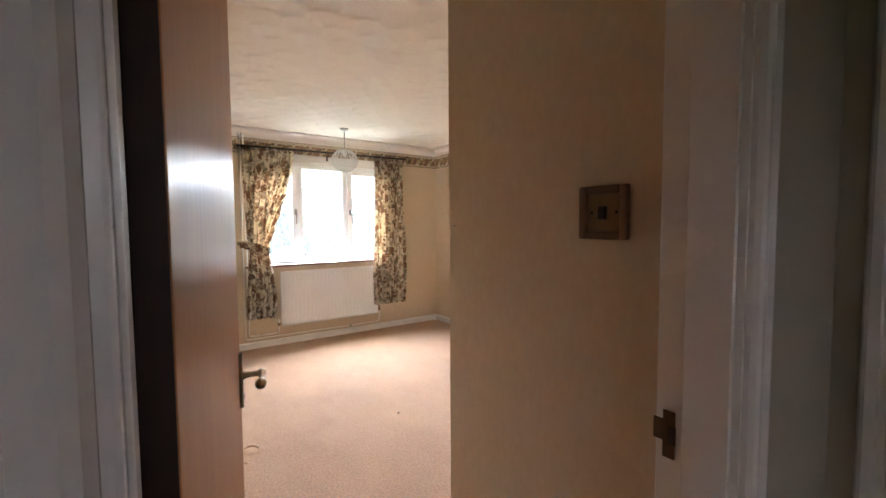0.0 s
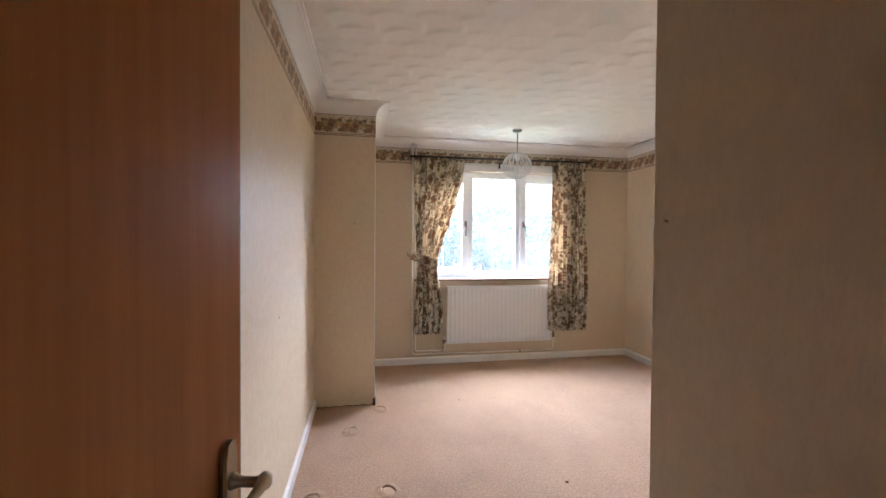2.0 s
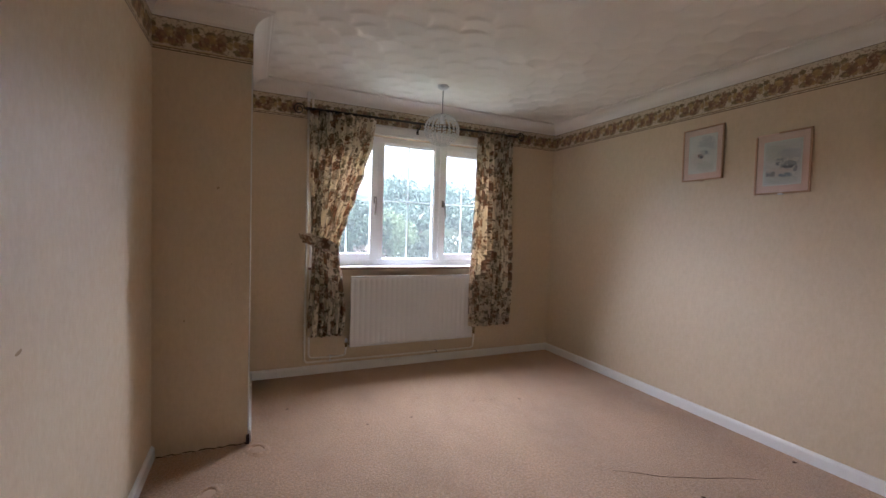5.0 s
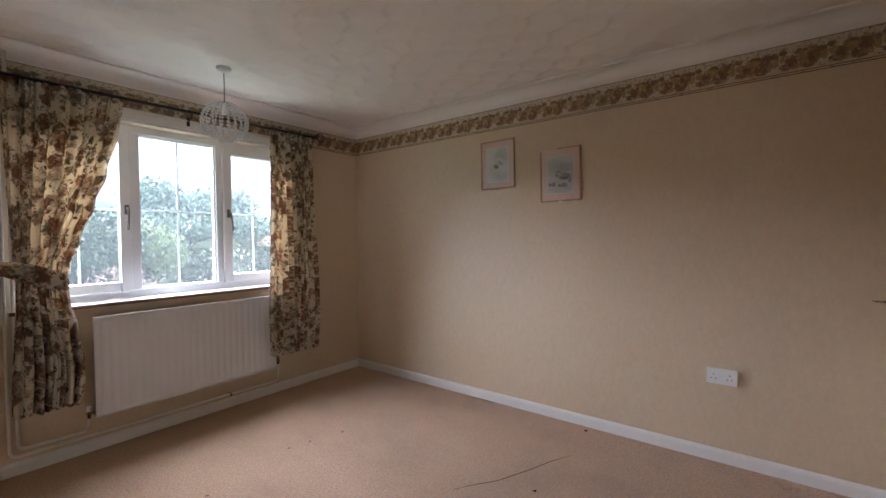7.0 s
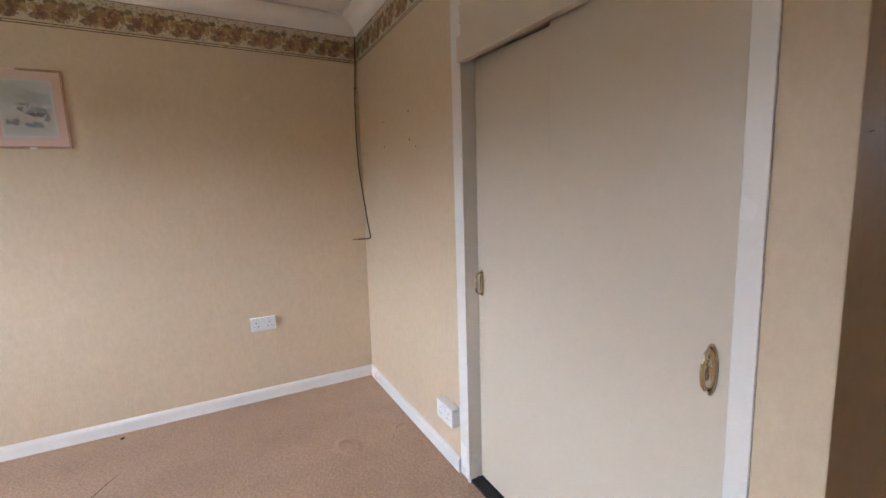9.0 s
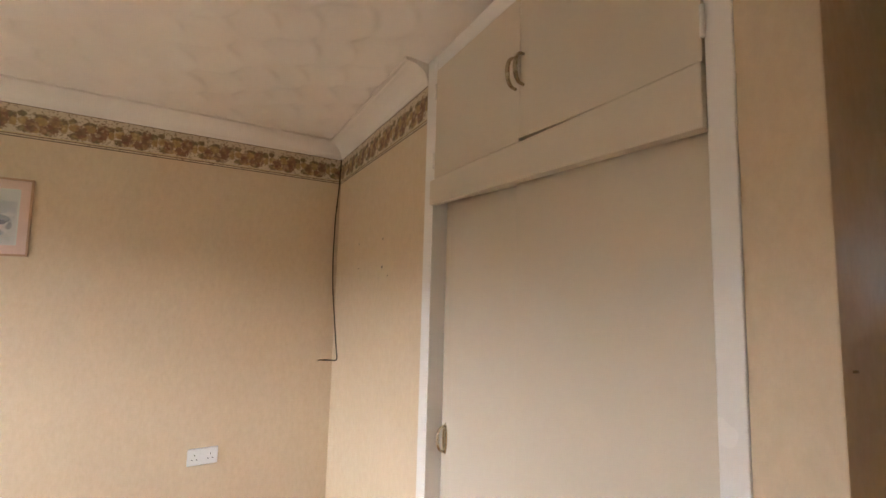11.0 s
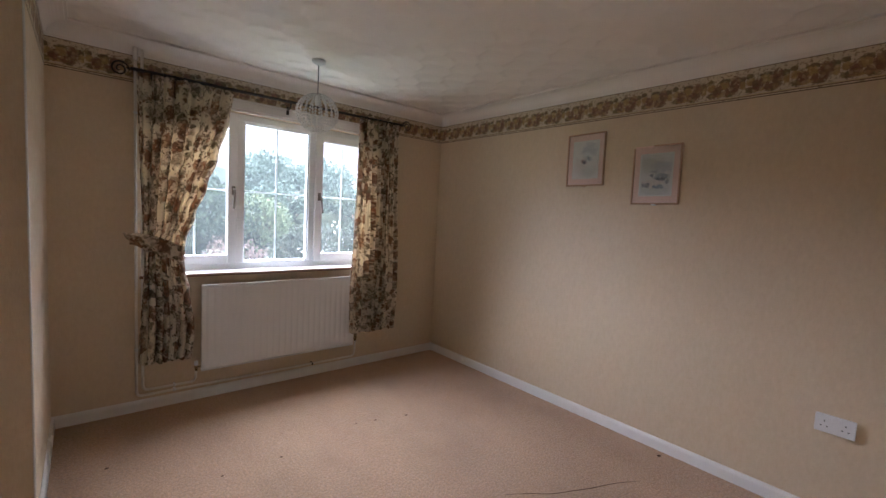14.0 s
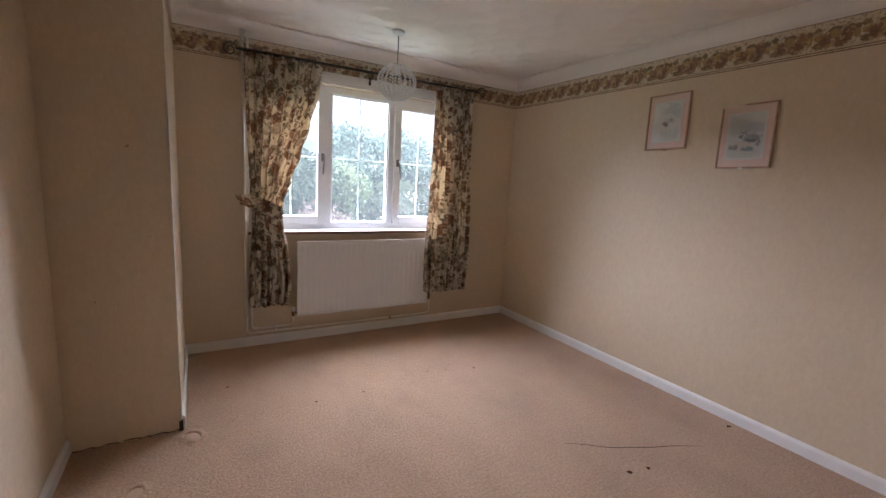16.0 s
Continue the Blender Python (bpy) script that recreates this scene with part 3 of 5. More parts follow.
ROUND = [(2.765, YB), (XR, YB), (XR, YW), (XC, YW), (XC, YC), (XL, YC), (XL, YD + 0.004), (XP, YD + 0.004), (XP, YB), (1.630, YB)]
cove = [(0.0, B1 - 0.004), (0.006, B1 - 0.004), (0.006, B1 + 0.004)]
for i in range(9):
    a = radians(90 * i / 8)
    cove.append((0.090 - 0.082 * math.cos(a), B1 + 0.006 + 0.070 * math.sin(a)))
cove += [(0.094, HC - 0.014), (0.106, HC - 0.0145), (0.108, HC + 0.006), (0.0, HC + 0.006)]
structure("trim_coving", bm_sweep(bmesh.new(), ROUND, cove), COVING, label="white painted plaster coving")
bm = bm_sweep(bmesh.new(), ROUND, [(0.0, 0.0), (0.0018, 0.0), (0.0018, B1 - B0), (0.0, B1 - B0)], uv=True)
bm.transform(Matrix.Translation((0, 0, B0)))
structure("trim_border", bm, BORDER, label="floral wallpaper border in rust, olive and cream")

skirt = [(0.0, 0.0), (0.016, 0.0), (0.016, 0.054), (0.013, 0.063), (0.006, 0.071), (0.0, 0.072)]
structure("baseboard", bm_sweep(bmesh.new(), [(2.767, YB), (XR, YB), (XR, YW), (XC, YW), (XC, YC + 0.02)], skirt), GLOSS_WHITE, label="white gloss skirting board round the room")
structure("baseboard_left", bm_sweep(bmesh.new(), [(XL, YC), (XL, YD + 0.02)], skirt), GLOSS_WHITE, label="white gloss skirting board on the door side")
structure("baseboard_passage", bm_sweep(bmesh.new(), [(XP, YD + 0.03), (XP, YB), (1.628, YB)], skirt), GLOSS_WHITE, label="white gloss skirting board in the passage")


# ---- window, sill, batten ----
def frame_bars(bm, x0, x1, z0, z1, y0, y1, w, bevel=0.006):
    """Four mitre-less bars of width w round an opening."""
    bm_box(bm, (x0, y0, z0), (x0 + w, y1, z1), 0, bevel)
    bm_box(bm, (x1 - w, y0, z0), (x1, y1, z1), 0, bevel)
    bm_box(bm, (x0 + w, y0, z0), (x1 - w, y1, z0 + w), 0, bevel)
    bm_box(bm, (x0 + w, y0, z1 - w), (x1 - w, y1, z1), 0, bevel)
    return bm


def casement_handle(parent, x, z, lean):
    h = part("handle", bm_box(bmesh.new(), (x - 0.012, 6.098, z - 0.032), (x + 0.012, 6.112, z + 0.032), 0, 0.004), STEEL, parent, "grey metal casement handle")
    bm = bm_tube(bmesh.new(), rounded([(x, 6.104, z + 0.012), (x, 6.070, z + 0.010), (x + lean * 0.4, 6.066, z - 0.05), (x + lean, 6.072, z - 0.135)], 0.02), 0.0075, 8)
    part("lever", bm, STEEL, h)


def make_window():
    w = tagged(new("window_1"), "white plastic three-light casement window with glazing bars", "window", "", "structure")
    w.matrix_basis = Matrix.Translation((2.45, 6.14, WZ0))
    inv = Matrix.Translation((-2.45, -6.14, -WZ0))

    def wp(name, bm, mat, parent=None, label="", smooth=None):
        if parent is None:
            bm.transform(inv)
        return part(name, bm, mat, parent or w, label, smooth)

    bm = frame_bars(bmesh.new(), WX0, WX1, WZ0 + 0.002, WZ1, 6.125, 6.195, 0.052)
    wp("window_frame", bm, UPVC)
    for x in (2.152, 2.706):
        wp("mullion", box((x, 6.125, WZ0 + 0.054), (x + 0.046, 6.195, WZ1 - 0.052), 0.004), UPVC)
    # centre light: fixed, beaded; side lights: opening sashes that stand proud
    bm = frame_bars(bmesh.new(), 2.198, 2.706, 0.952, 2.008, 6.140, 6.180, 0.012, 0.003)
    wp("glazing_bead", bm, UPVC)
    for x0, x1 in ((1.612, 2.150), (2.754, 3.288)):
        sash = frame_bars(bmesh.new(), x0, x1, 0.945, 2.018, 6.108, 6.165, 0.066, 0.007)
        wp("sash", sash, UPVC, None, "opening casement of white plastic")
    for x0, x1, z0, z1 in ((2.205, 2.700, 0.958, 2.002), (1.672, 2.090, 1.005, 1.958), (2.814, 3.228, 1.005, 1.958)):
        p = wp("pane", box((x0, 6.156, z0), (x1, 6.162, z1)), PANE)
        p.visible_shadow = False
        xm = (x0 + x1) / 2
        wp("glazing_bar", box((xm - 0.007, 6.166, z0), (xm + 0.007, 6.174, z1), 0.002), UPVC)
        wp("glazing_bar", box((x0, 6.1665, 1.483), (x1, 6.1735, 1.497), 0.002), UPVC)
    for x, lean in ((2.122, -0.004), (2.790, 0.022)):
        casement_handle(w, x - 2.45, 1.49 - WZ0, lean)
    for ob in w.children:
        if ob.name.startswith("handle"):
            ob.location = (0, -6.14, 0)
    return w


make_window()
bm = bm_box(bmesh.new(), (WX0 - 0.03, 5.956, WZ0 - 0.020), (WX1 + 0.03, 5.968, WZ0), 0, 0.003)
sill = structure("window_sill", bm_box(bmesh.new(), (WX0, 5.968, WZ0 - 0.012), (WX1, 6.13, WZ0 + 0.002), 0, 0.002), GLOSS_WHITE, label="white painted window board")
part("nosing", bm, SILL_WOOD, sill, "bare brown timber front edge")
batten = structure("trim_batten", bm_box(bm_box(bmesh.new(), (1.52, 5.984, 2.062), (3.38, 6.0, 2.118), 0, 0.003), (1.52, 5.978, 2.118), (3.38, 6.0, 2.132), 0, 0.003), GLOSS_WHITE, label="white painted batten above the window")
rev = structure("trim_reveal", bm_box(bmesh.new(), (1.53, 5.988, 2.046), (3.37, 6.0, 2.060), 0, 0.002), GLOSS_WHITE, label="white bead at the head of the window")


# ---- curtains, rod and ties ----
def lerp_table(tab, z):
    """Smooth reading of a table of (height, value)."""
    tab = sorted(tab)
    if z <= tab[0][0]:
        return tab[0][1]
    for (z0, a), (z1, b) in zip(tab, tab[1:]):
        if z <= z1:
            s = (z - z0) / (z1 - z0)
            s = s * s * (3 - 2 * s)
            return a + (b - a) * s
    return tab[-1][1]


def make_curtain(name, left, right, depth, folds, gather, z0, z1, cloth, seed, label):
    """A hanging cloth between two side lines, in folds that deepen where it is gathered."""
    rng = random.Random(seed)
    nu, nv = 132, 70
    ph = [rng.uniform(0, 6.28) for _ in range(4)]
    c = thing(name, ((lerp_table(left, z1) + lerp_table(right, z1)) / 2, 5.91, z1), label, "curtain", "pair of curtains")
    o = c.matrix_basis.translation
    bm = bmesh.new()
    uvl = bm.loops.layers.uv.new("UVMap")
    grid = []
    for j in range(nv + 1):
        v = j / nv
        z = z1 + (z0 - z1) * v
        row = []
        for i in range(nu + 1):
            u = i / nu
            xl, xr = lerp_table(left, z), lerp_table(right, z)
            g = lerp_table(gather, z)
            uu = u + 0.035 * math.sin(2 * math.pi * (1.5 * u + 0.35 * v) + ph[0]) * math.sin(math.pi * u)
            x = xl + (xr - xl) * uu
            a = 2 * math.pi * folds * (u + 0.02 * math.sin(5 * u + ph[1]) + 0.012 * math.sin(3.2 * v + ph[2]))
            amp = 0.044 * g * (0.6 + 0.4 * math.sin(9.1 * u + ph[3] + 1.3 * v))
            y = lerp_table(depth, z) + amp * math.sin(a) + 0.009 * math.sin(2.3 * a + 2 * v)
            x += 0.007 * g * math.cos(a)
            hem = 0.008 * math.sin(a * 0.5 + 1) * (v > 0.985)
            row.append((bm.verts.new((x - o.x, y - o.y, z - o.z + hem)), u, v))
        grid.append(row)
    for r0, r1 in zip(grid, grid[1:]):
        for q in zip(r0, r0[1:], r1[1:], r1):
            f = bm.faces.new([k[0] for k in q])
            f.smooth = True
            for lp, k in zip(f.loops, q):
                lp[uvl].uv = (k[1] * cloth + seed, k[2] * (z1 - z0))
    p = part("cloth", bm, CURTAIN, c)
    sol = p.modifiers.new("thickness", "SOLIDIFY")
    sol.thickness = 0.002
    return c


LEFT_Z = [(0.34, 1.522), (1.05, 1.552), (1.16, 1.548), (1.7, 1.530), (2.155, 1.520)]
LEFT_R = [(0.34, 1.815), (0.55, 1.830), (0.80, 1.800), (0.94, 1.772), (1.04, 1.768), (1.14, 1.782), (1.30, 1.835), (1.50, 1.905), (1.70, 1.972), (1.95, 2.040), (2.155, 2.068)]
left_curtain = make_curtain("curtain", LEFT_Z, LEFT_R, [(0.34, 5.888), (0.9, 5.893), (1.1, 5.905), (2.155, 5.915)], 8, [(0.34, 1.0), (0.9, 1.15), (1.08, 0.8), (1.5, 0.9), (2.155, 0.75)], 0.345, 2.157, 0.95, 3,
                            "floral cream and brown curtain held back by a tie")
RIGHT_L = [(0.34, 2.988), (0.7, 2.985), (1.2, 3.012), (1.7, 3.030), (2.165, 3.040)]
RIGHT_R = [(0.34, 3.440), (0.7, 3.462), (1.0, 3.460), (1.6, 3.436), (2.165, 3.430)]
right_curtain = make_curtain("curtain", RIGHT_L, RIGHT_R, [(0.34, 5.880), (0.85, 5.882), (1.2, 5.895), (2.165, 5.918)], 10, [(0.34, 0.95), (1.2, 1.0), (2.165, 0.8)], 0.338, 2.168, 1.0, 11,
                             "floral cream and brown curtain hanging loose over the radiator")

tie = thing("curtain_tie", (1.50, 5.95, 1.13), "cream cloth tie-back round the gathered curtain", "tie-back")
bm = bmesh.new()
uvl = bm.loops.layers.uv.new("UVMap")
path = [(-0.012, -0.012, 0.010), (0.03, -0.055, 0.010), (0.09, -0.092, -0.012), (0.16, -0.100, -0.040), (0.22, -0.094, -0.062), (0.265, -0.070, -0.078), (0.282, -0.045, -0.084), (0.265, -0.018, -0.078), (0.16, 0.0, -0.045), (0.05, 0.0, -0.01)]
path = rounded(path, 0.03, 3)
rows = []
for i, p in enumerate(path):
    s = i / (len(path) - 1)
    hw = 0.034 + 0.022 * math.sin(math.pi * min(1, s * 1.6))
    rows.append([(bm.verts.new((p.x + 0.004 * math.sin(k * 2 + i), p.y + 0.003 * math.sin(3 * k + 0.8 * i), p.z + hw * (k / 2 - 1))), s, k / 4) for k in range(5)])
for r0, r1 in zip(rows, rows[1:]):
    for q in zip(r0, r0[1:], r1[1:], r1):
        f = bm.faces.new([k[0] for k in q])
        f.smooth = True
        for lp, k in zip(f.loops, q):
            lp[uvl].uv = (k[1] * 0.6 + 20.2, k[2] * 0.1 + 5.25)
band = part("band", bm, CURTAIN, tie)
band.modifiers.new("thickness", "SOLIDIFY").thickness = 0.003
hook = tagged(obj("tieback_hook", bm_tube(bmesh.new(), rounded([(1.492, 6.0, 1.150), (1.490, 5.925, 1.150), (1.470, 5.910, 1.152), (1.462, 5.918, 1.178)], 0.02), 0.006, 8), BRONZE), "small bronze wall hook for the curtain tie", "hook")
part("rosette", bm_lathe(bmesh.new(), [(0.004, 0.0), (0.018, 0.001), (0.020, 0.006), (0.012, 0.012), (0.004, 0.014)], 16, Matrix.Translation((1.4925, 5.9985, 1.150)) @ pose(0, 0, 0, 90, 0, 0)), BRONZE, hook)


def make_rod():
    y, zl, zr = 5.918, 2.166, 2.178
    rod = thing("curtain_rod", (2.485, y, 2.172), "black wrought-iron curtain rod with spiral ends", "curtain rod")
    o = Vector((2.485, y, 2.172))

    def rp(name, bm, parent=None, label=""):
        bm.transform(Matrix.Translation(-o))
        return part(name, bm, IRON, parent or rod, label)

    n = 60
    rp("pole", bm_tube(bmesh.new(), [(1.495 + (3.482 - 1.495) * i / n, y, zl + (zr - zl) * i / n) for i in range(n + 1)], [0.0098 + (0.0012 if i % 2 else 0) for i in range(n + 1)], 10))
    for x0, z0, s in ((1.497, zl, -1), (3.480, zr, 1)):
        cx = x0 + s * (0.052 if s < 0 else 0.045)
        pts = [(x0, y, z0), (x0 + s * 0.02, y, z0)]
        r0 = 0.047
        for i in range(46):
            a = i / 45 * 2 * math.pi * 1.75
            r = r0 * (1 - 0.8 * i / 45)
            pts.append((cx - s * r * math.cos(a), y, z0 - 0.012 * (s < 0) + r * math.sin(a)))
        rp("scroll_finial", bm_tube(bmesh.new(), pts, [0.0052 - 0.0016 * i / len(pts) for i in range(len(pts))], 8))
        rp("twist", bm_tube(bmesh.new(), [(x0 - s * 0.004 * k, y + 0.002 * math.sin(k * 1.1), z0 + 0.002 * math.cos(k * 1.1)) for k in range(28)], 0.0105, 8))
    for x in (1.60, 2.462, 3.385):
        z = zl + (zr - zl) * (x - 1.495) / 1.987
        b = rp("bracket", bm_tube(bmesh.new(), rounded([(x, 5.984, z - 0.052), (x, y, z - 0.040), (x, y, z - 0.008)], 0.02), 0.006, 8))
        bm = box((x - 0.010, 5.978, z - 0.085), (x + 0.010, 5.984, z - 0.025), 0.002)
        rp("back_plate", bm, b)
    for x in [1.55 + 0.058 * i for i in range(9)] + [3.06 + 0.047 * i for i in range(8)]:
        z = zl + (zr - zl) * (x - 1.495) / 1.987
        rp("curtain_ring", bm_tube(bmesh.new(), [(x, y + 0.013 * math.cos(a), z + 0.013 * math.sin(a)) for a in [2 * math.pi * k / 14 for k in range(14)]], 0.0022, 6, closed=True))
    return rod


make_rod()


# ---- radiator and pipes ----
def make_radiator():
    x0, x1, z0, z1, yf = 1.885, 3.058, 0.220, 0.823, 5.915
    r = thing("radiator", ((x0 + x1) / 2, yf + 0.03, z0), "white enamelled single-panel radiator under the window", "radiator")
    o = r.matrix_basis.translation

    def rp(name, bm, mat=ENAMEL, parent=None, label="", smooth=None):
        bm.transform(Matrix.Translation(-o))
        return part(name, bm, mat, parent or r, label, smooth)

    # pressed panel: ribs run up the face
    ribs, bm = 25, bmesh.new()
    prof = []
    n = ribs * 8
    for i in range(n + 1):
        x = x0 + 0.004 + (x1 - x0 - 0.008) * i / n
        s = math.cos(2 * math.pi * i / 8)
        prof.append((x, yf + 0.0042 - 0.0042 * max(-0.9, min(0.2, s))))
    zs = [(z0 + 0.004, 0.010), (z0 + 0.020, 0.001), (z0 + 0.045, 0.0), (z1 - 0.045, 0.0), (z1 - 0.020, 0.001), (z1 - 0.004, 0.010)]
    rows = []
    for k, (z, back) in enumerate(zs):
        flat = k in (0, 1, 4, 5)
        rows.append([bm.verts.new((x, (yf + 0.003 if flat else y) + back, z)) for x, y in prof])
    for a, b in zip(rows, rows[1:]):
        for i in range(n):
            f = bm.faces.new((a[i], a[i + 1], b[i + 1], b[i]))
            f.smooth = True
    rp("panel", bm)
    bm = frame_bars(bmesh.new(), x0, x1, z0, z1, yf + 0.002, yf + 0.022, 0.009, 0.003)
    rp("seam_edge", bm)
    bm = bm_box(bmesh.new(), (x0 + 0.004, yf + 0.017, z0 + 0.004), (x1 - 0.004, yf + 0.026, z1 - 0.004))
    rp("back_panel", bm)
    bm = bmesh.new()
    bm_box(bm, (x0 + 0.003, yf + 0.0, z1 - 0.002), (x1 - 0.003, yf + 0.040, z1 + 0.003), 0, 0.002)
    rp("top_grille", bm)
    for x in (x0 + 0.2, x1 - 0.2):
        rp("wall_bracket", box((x - 0.015, yf + 0.026, z0 + 0.08), (x + 0.015, 6.0, z1 - 0.08), 0.002), STEEL)
    for x, s, top in ((x0, -1, 0.275), (x1, 1, 0.300)):
        v = rp("valve", bm_lathe(bmesh.new(), [(0.009, 0.0), (0.009, 0.02), (0.013, 0.022), (0.013, 0.036), (0.010, 0.038)], 14, Matrix.Translation((x + s * 0.028, yf + 0.022, top - 0.05))), BRASS, None, "brass radiator valve with a plastic cap")
        rp("cap", bm_lathe(bmesh.new(), [(0.011, 0.0), (0.0125, 0.004), (0.0125, 0.026), (0.009, 0.030)], 12, Matrix.Translation((x + s * 0.028, yf + 0.022, top - 0.010))), PLASTIC if s < 0 else BRONZE, v)
        rp("tail", bm_tube(bmesh.new(), [(x - s * 0.012, yf + 0.022, top - 0.026), (x + s * 0.022, yf + 0.022, top - 0.026)], 0.009, 10), BRASS, v)
    return r


make_radiator()
PX1, PX2, PY = 1.524, 1.558, 5.973
pipe = tagged(obj("heating_pipe", bm_tube(bmesh.new(), rounded([(PX1, PY, 2.30), (PX1, PY, 0.108), (2.70, PY - 0.001, 0.104), (3.088, PY - 0.02, 0.110), (3.088, 5.938, 0.25)], 0.035), 0.0085, 10), PIPE_PAINT), "dull cream painted copper heating pipe along the skirting", "pipe", "heating pipes")
pipe2 = tagged(obj("heating_pipe", bm_tube(bmesh.new(), rounded([(PX2, PY, 2.305), (PX2, PY, 0.142), (1.857, PY, 0.140), (1.857, 5.938, 0.22)], 0.035), 0.0085, 10), PIPE_PAINT), "dull cream painted copper pipe down to the radiator", "pipe", "heating pipes")
for x, z, mat, host in ((1.735, 0.1075, PLASTIC, pipe), (1.735, 0.141, PLASTIC, pipe2), (2.712, 0.102, BAKELITE, pipe)):
    part("pipe_clip", bm_lathe(bmesh.new(), [(0.0078, -0.008), (0.0112, -0.006), (0.0112, 0.006), (0.0078, 0.008)], 12, Matrix.Translation((x, PY, z)) @ pose(0, 0, 0, 0, 90, 0)), mat, host)
    part("clip_base", box((x - 0.006, PY + 0.006, z - 0.009), (x + 0.006, 6.0, z + 0.009), 0.001), mat, host)
for z in (2.18, 1.92, 0.42):
    part("pipe_clip", bm_lathe(bmesh.new(), [(0.0078, -0.007), (0.011, -0.005), (0.011, 0.005), (0.0078, 0.007)], 12, Matrix.Translation((PX1, PY, z))), PLASTIC, pipe)
part("pipe_sleeve", bm_tube(bmesh.new(), [(PX1, PY, 2.235), (PX1, PY, 2.31)], 0.013, 12), GLOSS_WHITE, pipe)


# ---- pendant light ----
def make_pendant(x, y):
    p = thing("pendant_light", (x, y, HC - 0.008), "ceiling pendant with a globe shade of clear beads", "ceiling light")
    part("ceiling_rose", bm_lathe(bmesh.new(), [(0.006, -0.026), (0.018, -0.024), (0.038, -0.012), (0.044, -0.004), (0.044, 0.006)], 28), PLASTIC, p)
    part("flex", bm_tube(bmesh.new(), [(0, 0, -0.022), (0, 0, -0.245)], 0.0035, 8), GREY_FLEX, p)
    part("lampholder", bm_lathe(bmesh.new(), [(0.008, -0.21), (0.016, -0.222), (0.019, -0.245), (0.019, -0.275), (0.015, -0.282)], 18), PLASTIC, p)
    cz, rx, rz = -0.332, 0.134, 0.119
    ring = part("top_ring", bm_tube(bmesh.new(), [(0.05 * math.cos(a), 0.05 * math.sin(a), cz + rz * 0.945) for a in [2 * math.pi * k / 28 for k in range(28)]], 0.003, 8, closed=True), STEEL, p)
    part("ring_spoke", bm_tube(bmesh.new(), [(-0.05, 0, cz + rz * 0.945), (0.05, 0, cz + rz * 0.945)], 0.002, 6), STEEL, p)
    part("bottom_ring", bm_tube(bmesh.new(), [(0.042 * math.cos(a), 0.042 * math.sin(a), cz - rz * 0.96) for a in [2 * math.pi * k / 28 for k in range(28)]], 0.003, 8, closed=True), STEEL, p)
    bead = bmesh.new()
    bmesh.ops.create_icosphere(bead, subdivisions=1, radius=0.0088, matrix=Matrix.Diagonal((0.95, 1.1, 0.95, 1)))
    bead_mesh = bpy.data.meshes.new("bead")
    bead.to_mesh(bead_mesh)
    bead.free()
    bead_mesh.materials.append(CRYSTAL)
    n, beads = 20, 15
    wire = bm_tube(bmesh.new(), [(rx * math.sin(radians(18 + 147 * k / 20)), 0, cz + rz * math.cos(radians(18 + 147 * k / 20))) for k in range(21)], 0.0015, 5)
    first = part("bead_string", wire, PLASTIC, p, "string of clear faceted beads on wire")
    for s in range(n):
        string = first if s == 0 else new("bead_string", first.data)
        string.parent = p
        string.rotation_euler = (0, 0, 2 * math.pi * s / n)
        string["label"] = "string of clear faceted beads on wire"
        for k in range(beads):
            th = radians(20 + 143 * k / (beads - 1))
            one = new("bead", bead_mesh)
            one.parent = string
            one.matrix_basis = Matrix.Translation((rx * math.sin(th), 0, cz + rz * math.cos(th))) @ pose(0, 0, 0, 0, math.degrees(th) - 90, 0)
    return p


make_pendant(2.462, 5.44)


